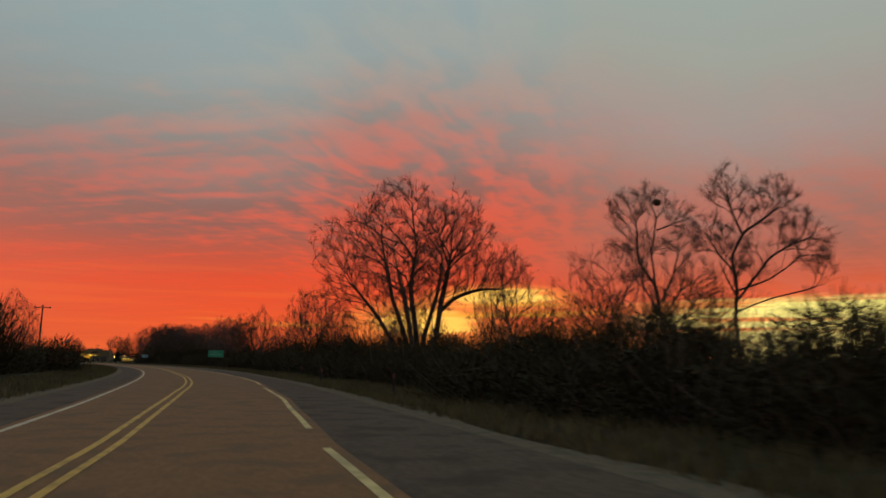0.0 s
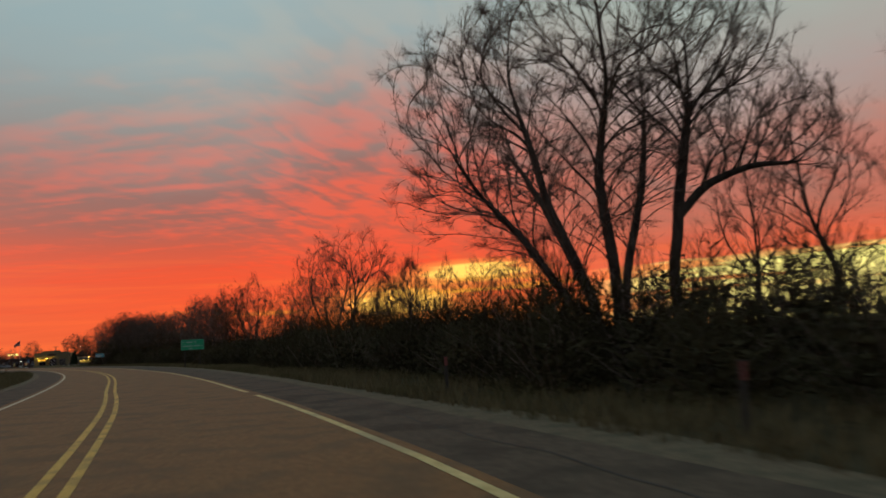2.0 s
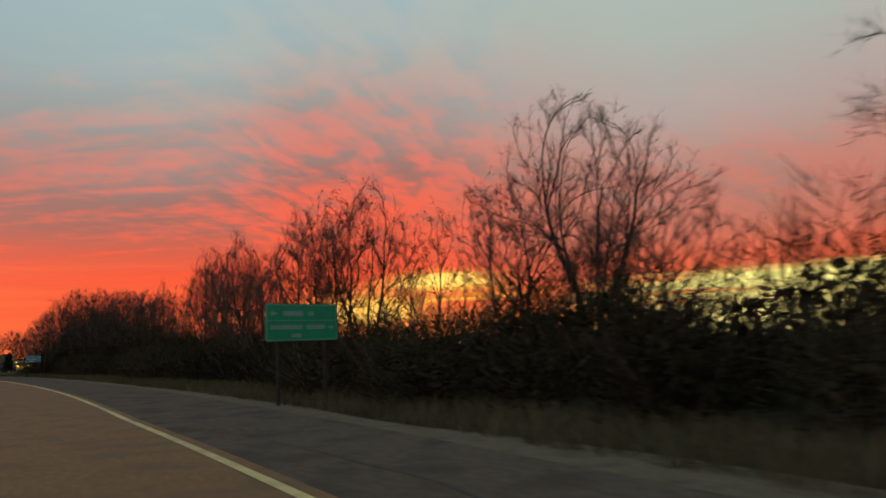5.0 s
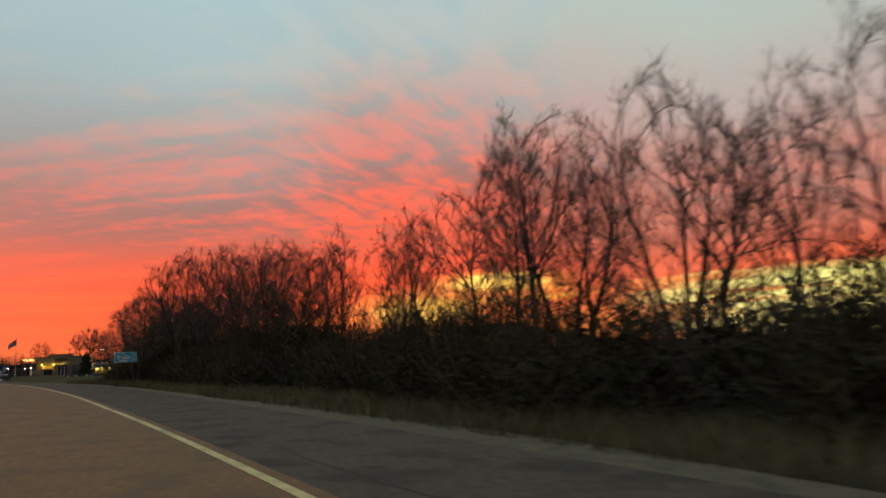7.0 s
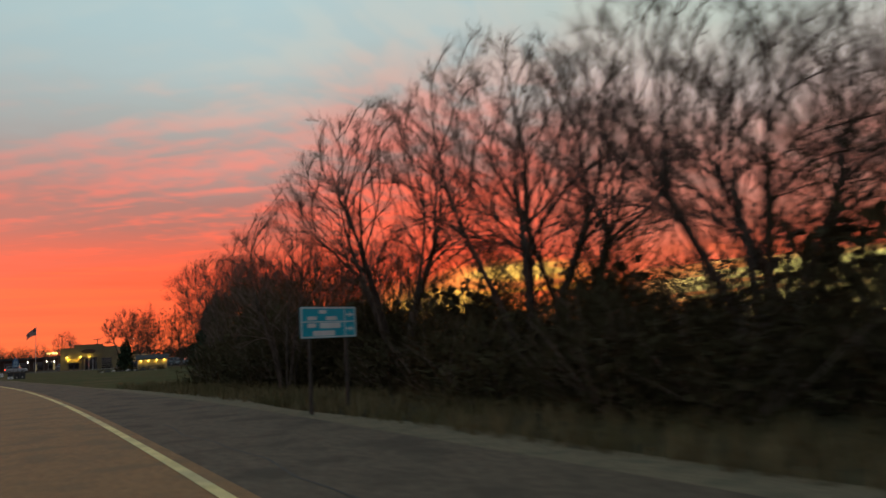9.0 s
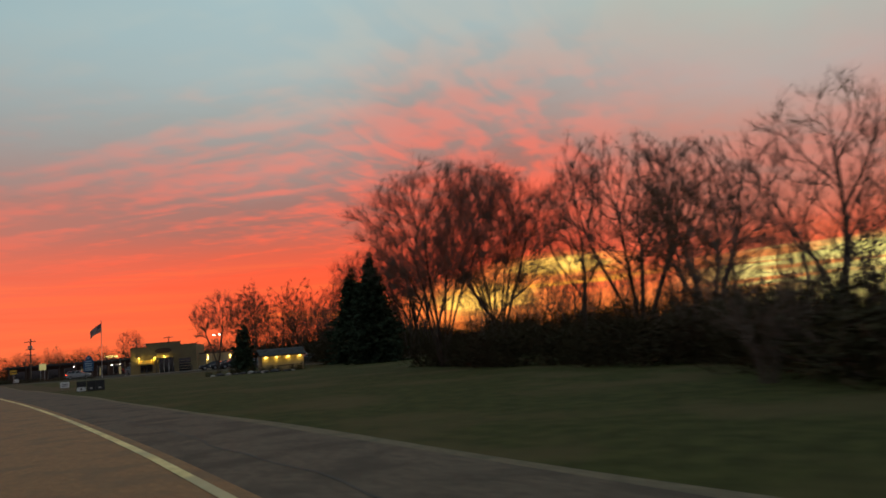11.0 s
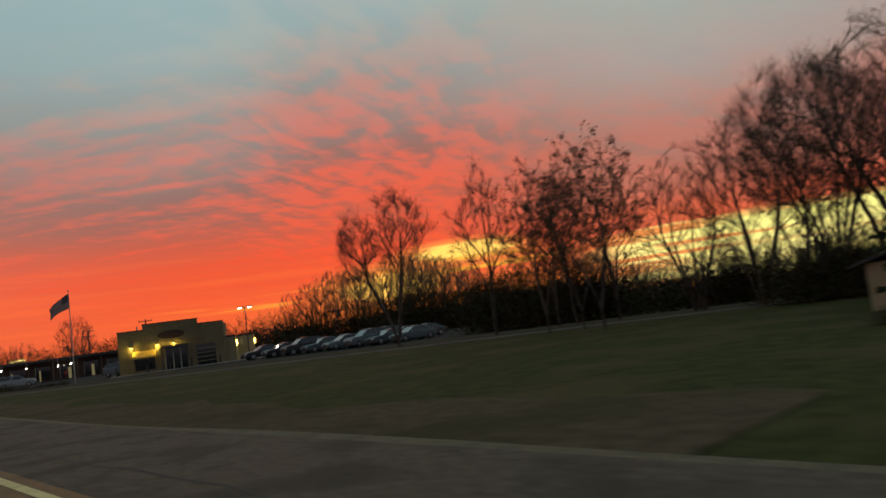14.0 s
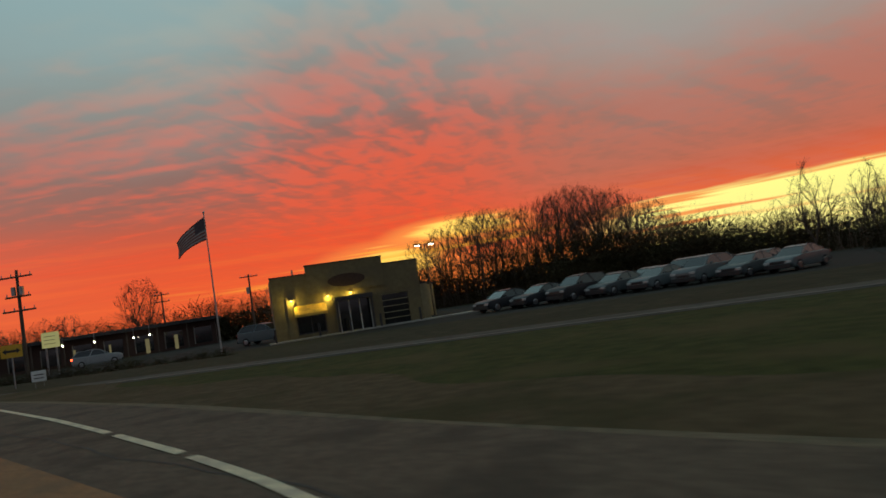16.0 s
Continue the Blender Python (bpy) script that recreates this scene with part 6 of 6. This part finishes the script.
# ---------------------------------------------------------------- parking lot, kerb, shops beyond
def make_lot():
    drive = (-8.8, -7.5, -6.3)
    strip_rows = (-6.3, -4.0, -2.0, 0.3, 2.5, 4.7, 6.9, 9.1, 11.3, 13.5)
    lot_rows = tuple(13.5 + 2.2 * j for j in range(20))
    for name, across, mat, label, category in (("driveway", drive, DRIVE, "pale worn asphalt driveway along the lawn", "driveway"), ("grass_strip", strip_rows, GROUND, "dark rough grass strip before the lot", "grass strip"), ("parking_lot", lot_rows, LOT, "dark asphalt parking lot", "parking lot")):
        verts, faces, index = [], [], {}
        for i in range(-42, 40):
            for j, v in enumerate(across):
                u = 1.6 * i
                x, y = -140 + 0.907 * u + 0.42 * v, 282.3 - 0.42 * u + 0.907 * v
                if (x + 146) * 0.743 + (y - 254) * 0.669 < 5.6 or x > -96:
                    continue
                index[i, j] = len(verts)
                verts.append((x, y, ground_z(x, y) + 0.03))
        for (i, j), k in index.items():
            if all(q in index for q in ((i + 1, j), (i + 1, j + 1), (i, j + 1))):
                faces.append((k, index[i + 1, j], index[i + 1, j + 1], index[i, j + 1]))
        tagged(part(name, (verts, faces), mat), label, category, kind="structure")


make_lot()
KERB = ((-158.0, 281.48), (-154, 279.63), (-140, 273.15), (-126, 266.67), (-112, 260.18), (-102, 255.55))
for (x0, y0), (x1, y1) in zip(KERB, KERB[1:]):
    length, turn = math.hypot(x1 - x0, y1 - y0), math.degrees(math.atan2(y1 - y0, x1 - x0))
    n = max(1, round(length / 3.0))
    for i in range(n):
        a, b = length * i / n + 0.01, length * (i + 1) / n - 0.01
        tagged(part("kerb", box(a, b, -0.15, 0.15, -0.14, 0.0, 0.02), KERB_STONE, m=pose(x0, y0, 0, 0, 0, turn)), "pale concrete kerb length at the driveway's edge", "kerb", kind="structure")
for n in range(15):
    shrub(-176 + 1.25 * n, 299.5 - 0.05 * n + rng.uniform(-0.6, 0.6), rng.uniform(0.55, 0.85), rng.uniform(1.8, 2.4), rng.uniform(0, 360), "low dark hedge shrub before the shops", "hedge shrubs")


def make_strip_shops():
    m = pose(-206, 343, -0.4, 0, 0, 14)
    ob = empty("strip_shops", "long low dark row of shops with lit doorways", "shop", m=m)
    part("wall", box(0, 34, 0, 9, 0, 3.3), BRICK_RED, ob, "dark brick wall")
    part("roof", box(-0.6, 34.6, -1.3, 9.4, 3.304, 3.75, 0.04), SHINGLE, ob, "dark flat roof with a deep fascia")
    for i in range(9):
        x = 1.6 + i * 3.7
        win = part("window", box(x, x + 2.2, -0.05, -0.004, 0.4, 2.5), GLASS_DARK, ob, "dark shop window")
        part("window_frame", box(x - 0.08, x - 0.004, -0.08, -0.004, 0.3, 2.6), CONCRETE, win)
        part("post", box(x - 0.9, x - 0.75, -1.2, -1.05, 0, 3.3), WOOD, ob)
    for x, w in ((16.4, 0.3), (20.6, 0.25), (25.0, 0.5), (28.6, 0.45)):
        part("lit_door", box(x, x + w, -0.09, -0.052, 0.1, 2.0), DOOR_LIT, ob, "softly lit doorway")


make_strip_shops()
for n, (px, py, pz) in enumerate(((-189.7, 343.6, 2.3), (-186.4, 344.9, 2.2), (-182.2, 346.6, 2.0), (-180.4, 347.2, 2.1))):
    ob = empty("porch_lamp", "bright white lamp under the shop fascia", "wall lamp", "porch lamps", m=pose(px, py, pz))
    part("bulb", box(-0.09, 0.09, -0.06, 0.06, -0.06, 0.1, 0.02), WHITE_LIT, ob, "glowing bulb")
    part("bracket", rod(0.03, 1.1 if n else 0.8, 6, m=pose(0, 0.0, 0.1)), STEEL, ob)


def make_lit_board(name, x, y, z, w, h, turn, mat, label):
    ob = empty(name, label, "sign", m=pose(x, y, -0.06, 0, 0, turn))
    part("board", box(-w / 2, w / 2, 0, 0.2, z, z + h, 0.03), mat, ob, "lit face")
    for i in range(3):
        part("lettering", bar(-w * 0.35, w * 0.32, z + h * (0.24 + 0.24 * i), z + h * (0.27 + 0.24 * i), -0.003), SIDING, ob, "pale lettering, unreadable") if name == "board_sign" else None
    for sx in (-w * 0.3, w * 0.3):
        part("post", rod(0.07, z + 0.1, 8, m=pose(sx, 0.1, -0.1)), STEEL, ob)


make_lit_board("board_sign", -173.05, 307.6, 2.0, 1.2, 1.15, 5, BOARD_LIT, "cream lit board sign on two posts by the road")
make_lit_board("shop_sign", -301, 552, 6.9, 6.4, 1.1, 20, SIGN_LIT, "bright yellow lit shop sign far along the road")


# ---------------------------------------------------------------- cars
CARS = {}


def make_car(name, paint, label, suv=False, lit=False):
    """A car with its nose towards -y and its wheels on z = 0."""
    L, Wd, H = (4.75, 1.9, 1.72) if suv else (4.65, 1.82, 1.45)
    ob = empty("car", label, "car", "parked cars")
    if suv:
        low = [(-2.37, 0.45), (-2.36, 0.82), (-2.1, 1.02), (-1.05, 1.12), (2.25, 1.14), (2.36, 0.95), (2.37, 0.45), (2.2, 0.28), (-2.2, 0.28)]
        cab = [(-1.1, 1.10), (-0.35, 1.64), (0.3, 1.72), (1.75, 1.68), (2.28, 1.12)]
    else:
        low = [(-2.32, 0.42), (-2.30, 0.70), (-2.0, 0.84), (-0.95, 0.94), (1.75, 0.97), (2.28, 0.90), (2.32, 0.5), (2.15, 0.24), (-2.15, 0.24)]
        cab = [(-1.05, 0.93), (-0.25, 1.38), (0.35, 1.45), (0.95, 1.40), (1.85, 0.96)]

    def loft(outline, widths):
        bm = bmesh.new()
        rings = []
        for k, (w, shrink) in enumerate(widths):
            cx = sum(y for y, z in outline) / len(outline)
            rings.append([bm.verts.new((w, cx + (y - cx) * shrink, z)) for y, z in outline])
        n = len(outline)
        for a, b in zip(rings, rings[1:]):
            for i in range(n):
                bm.faces.new((a[i], a[(i + 1) % n], b[(i + 1) % n], b[i]))
        bm.faces.new(rings[0])
        bm.faces.new(rings[-1][::-1])
        bmesh.ops.recalc_face_normals(bm, faces=bm.faces[:])
        bmesh.ops.bevel(bm, geom=[e for e in bm.edges if e.is_manifold and e.calc_face_angle() > 0.25], offset=0.06, segments=3, affect="EDGES", profile=0.5)
        return bm

    h = Wd / 2
    part("body", loft(low, ((-h, 0.93), (-h * 0.93, 0.985), (-h * 0.5, 1), (h * 0.5, 1), (h * 0.93, 0.985), (h, 0.93))), paint, ob, smooth=True)
    # glasshouse: narrower at the roof
    bm = bmesh.new()
    top = max(z for y, z in cab)
    base = min(z for y, z in cab)
    rings = [[bm.verts.new((s * (h * 0.93 - (z - base) / (top - base) * h * 0.2), y, z)) for y, z in cab] for s in (-1, 1)]
    for i in range(len(cab) - 1):
        bm.faces.new((rings[0][i], rings[0][i + 1], rings[1][i + 1], rings[1][i]))
    bm.faces.new(rings[0][::-1])
    bm.faces.new(rings[1])
    bmesh.ops.recalc_face_normals(bm, faces=bm.faces[:])
    part("glasshouse", bm, GLASS_DARK, ob, "dark tinted windows")
    bm = bmesh.new()
    (y1, z1), (y2, z2), (y3, z3) = cab[1], cab[2], cab[3]
    ry = [(y1 - 0.02, z1 + 0.012), (y2, z2 + 0.03), (y3 + 0.02, z3 + 0.012)]
    rr = [[bm.verts.new((s * h * 0.76, y, z)) for y, z in ry] for s in (-1, 1)]
    lo = [[bm.verts.new((s * h * 0.77, y, z - 0.06)) for y, z in ry] for s in (-1, 1)]
    for i in range(2):
        bm.faces.new((rr[0][i], rr[0][i + 1], rr[1][i + 1], rr[1][i]))
        for k in range(2):
            bm.faces.new((rr[k][i], rr[k][i + 1], lo[k][i + 1], lo[k][i]))
    bm.faces.new((rr[0][0], rr[1][0], lo[1][0], lo[0][0]))
    bm.faces.new((rr[0][2], rr[1][2], lo[1][2], lo[0][2]))
    bmesh.ops.recalc_face_normals(bm, faces=bm.faces[:])
    part("roof", bm, paint, ob)
    for s in (-1, 1):
        for (ya, za), (yb, zb) in ((cab[0], cab[1]), (((cab[0][0] + cab[-1][0]) / 2 + 0.1, base), (cab[2][0] + 0.05, top)), (cab[-1], cab[3])):
            xa, xb = s * (h * 0.94), s * (h * 0.775)
            pillars = bmesh.new()
            vs = [pillars.verts.new(v) for v in ((xa, ya - 0.05, za), (xa, ya + 0.05, za), (xb, yb + 0.05, zb - 0.03), (xb, yb - 0.05, zb - 0.03))]
            ws = [pillars.verts.new((v.co.x - s * 0.03, v.co.y, v.co.z)) for v in vs]
            pillars.faces.new(vs)
            pillars.faces.new(ws[::-1])
            for i in range(4):
                pillars.faces.new((vs[i], ws[i], ws[(i + 1) % 4], vs[(i + 1) % 4]))
            part("pillar", pillars, paint, ob)
    part("front_bumper", box(-h * 0.92, h * 0.92, -L / 2 - 0.04, -L / 2 + 0.16, 0.26, 0.5, 0.03), PLASTIC, ob)
    part("rear_bumper", box(-h * 0.92, h * 0.92, L / 2 - 0.16, L / 2 + 0.05, 0.28, 0.54, 0.03), PLASTIC, ob)
    part("grille", box(-h * 0.5, h * 0.5, -L / 2 - 0.015, -L / 2 + 0.05, 0.52, 0.68, 0.015), PLASTIC, ob)
    zl = 0.98 if suv else 0.82
    for s in (-1, 1):
        part("headlight", box(min(s * h * 0.55, s * h * 0.93), max(s * h * 0.55, s * h * 0.93), -L / 2 + 0.0, -L / 2 + 0.2, zl - 0.28, zl - 0.14, 0.02), LAMP_GLASS, ob, "clear headlight")
        part("tail_light", box(min(s * h * 0.66, s * h * 0.96), max(s * h * 0.66, s * h * 0.96), L / 2 - 0.14, L / 2 + 0.03, zl - 0.1, zl + 0.08, 0.02), TAIL_LIT if lit else FLAG_CLOTH, ob, "red tail light, lit" if lit else "red tail light")
        part("mirror", box(min(s * h, s * (h + 0.18)), max(s * h, s * (h + 0.18)), -0.78, -0.66, base + 0.02, base + 0.16, 0.02), paint, ob)
        for y in (-L / 2 + 0.85, L / 2 - 0.88):
            wheel = part("tyre", rod(0.33, 0.22, 22, m=pose(s * (h - 0.12), y, 0.33) @ Matrix.Rotation(radians(90 * s), 4, "Y") @ pose(0, 0, -0.09)), RUBBER, ob)
            part("rim", rod(0.21, 0.02, 14, 0.17, m=pose(s * (h - 0.12), y, 0.33) @ Matrix.Rotation(radians(90 * s), 4, "Y") @ pose(0, 0, 0.131)), RIM, wheel, "alloy rim")
    part("number_plate", box(-0.16, 0.16, L / 2 + 0.052, L / 2 + 0.062, 0.38, 0.5), WHITE_SHEET, ob, "pale blank plate")
    CARS[name] = [ob, label, 0]
    ob.location = (0, 0, 0)
    return ob


def park(name, x, y, turn, z=0.0, label="", group="parked cars"):
    ob, text, used = CARS[name]
    CARS[name][2] += 1
    m = pose(x, y, z if z else ground_z(x, y) + 0.032, 0, 0, turn)
    if used:
        ob = copy_thing(ob, m)
    else:
        ob.matrix_basis = m
    return tagged(ob, label or text, "car", group)


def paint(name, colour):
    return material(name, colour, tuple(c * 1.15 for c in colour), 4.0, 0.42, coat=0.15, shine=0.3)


# white and silver paints hold dusk dimness and a blue-green sky sheen
make_car("white", paint("dusk_white_car_paint", (0.125, 0.148, 0.152)), "white saloon car parked in the lot")
make_car("silver", paint("dusk_silver_car_paint", (0.070, 0.083, 0.086)), "silver saloon car parked in the lot")
make_car("dark", paint("dark_car_paint", (0.025, 0.027, 0.032)), "dark saloon car parked in the lot")
make_car("white_suv", paint("dusk_white_suv_paint", (0.125, 0.148, 0.152)), "white sport utility car parked in the lot", suv=True)
make_car("dark_suv", paint("dark_suv_paint", (0.030, 0.028, 0.030)), "dark sport utility car parked in the lot", suv=True)
make_car("lit_suv", paint("black_suv_paint", (0.022, 0.018, 0.018)), "dark sport utility car with lit tail lights in the lane", suv=True, lit=True)
make_car("lit_car", paint("tan_car_paint", (0.36, 0.33, 0.30)), "pale saloon car with lit tail lights in the lane", lit=True)
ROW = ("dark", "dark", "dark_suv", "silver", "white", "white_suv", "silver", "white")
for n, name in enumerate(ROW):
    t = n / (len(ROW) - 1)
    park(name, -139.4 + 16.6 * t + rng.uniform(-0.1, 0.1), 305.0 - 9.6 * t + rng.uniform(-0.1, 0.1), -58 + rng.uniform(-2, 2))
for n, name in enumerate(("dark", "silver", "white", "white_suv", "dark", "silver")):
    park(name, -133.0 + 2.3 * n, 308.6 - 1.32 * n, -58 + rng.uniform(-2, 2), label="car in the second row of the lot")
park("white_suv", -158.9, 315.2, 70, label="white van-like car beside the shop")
make_car("white_lit", paint("white_lit_paint", (0.30, 0.31, 0.31)), "white sport utility car with lit tail lights on the side road", suv=True, lit=True)
park("white_lit", -178.8, 328.0, 113, group="cars on the road")
for n, (name, s) in enumerate((("lit_suv", 312), ("lit_car", 321), ("lit_suv", 331), ("lit_car", 342), ("lit_suv", 356), ("lit_car", 374), ("lit_suv", 396), ("lit_suv", 420), ("lit_car", 446))):
    x, y = road(s, -0.05)
    park(name, x, y, road_turn(s) + 180, 0.001, group="cars queued in the lane")


# ---------------------------------------------------------------- verge grass
def grass_band(name, s0, s1, near, far, count, tall, seed, label):
    r = random.Random(seed)
    verts, faces = [], []
    for _ in range(count):
        s = r.uniform(s0, s1)
        a, b = near(s), far(s)
        x, y = road(s, a + (b - a) * r.random() ** 1.4)
        h = tall * r.uniform(0.4, 1.2)
        for _ in range(4):
            t = r.uniform(0, 6.28)
            dx, dy = math.cos(t), math.sin(t)
            l, w = h * r.uniform(0.2, 0.6), 0.012
            k = len(verts)
            ox, oy = x + r.gauss(0, 0.05), y + r.gauss(0, 0.05)
            verts += [(ox - dy * w, oy + dx * w, -0.06), (ox + dy * w, oy - dx * w, -0.06), (ox + dx * l, oy + dy * l, h * r.uniform(0.7, 1.0))]
            faces.append((k, k + 1, k + 2))
    tagged(part(name, (verts, faces), DRY_GRASS), label, "grass", kind="stuff")


grass_band("grass", -10, 205, lambda s: curb_line(s) + 0.7, lambda s: 9.4, 16000, 0.34, 21, "rough dead verge grass before the thicket")
grass_band("grass", 0, 160, lambda s: far_line(s) - 2.6, lambda s: far_line(s) - 8.0, 7000, 0.32, 23, "rough dead grass on the far verge")
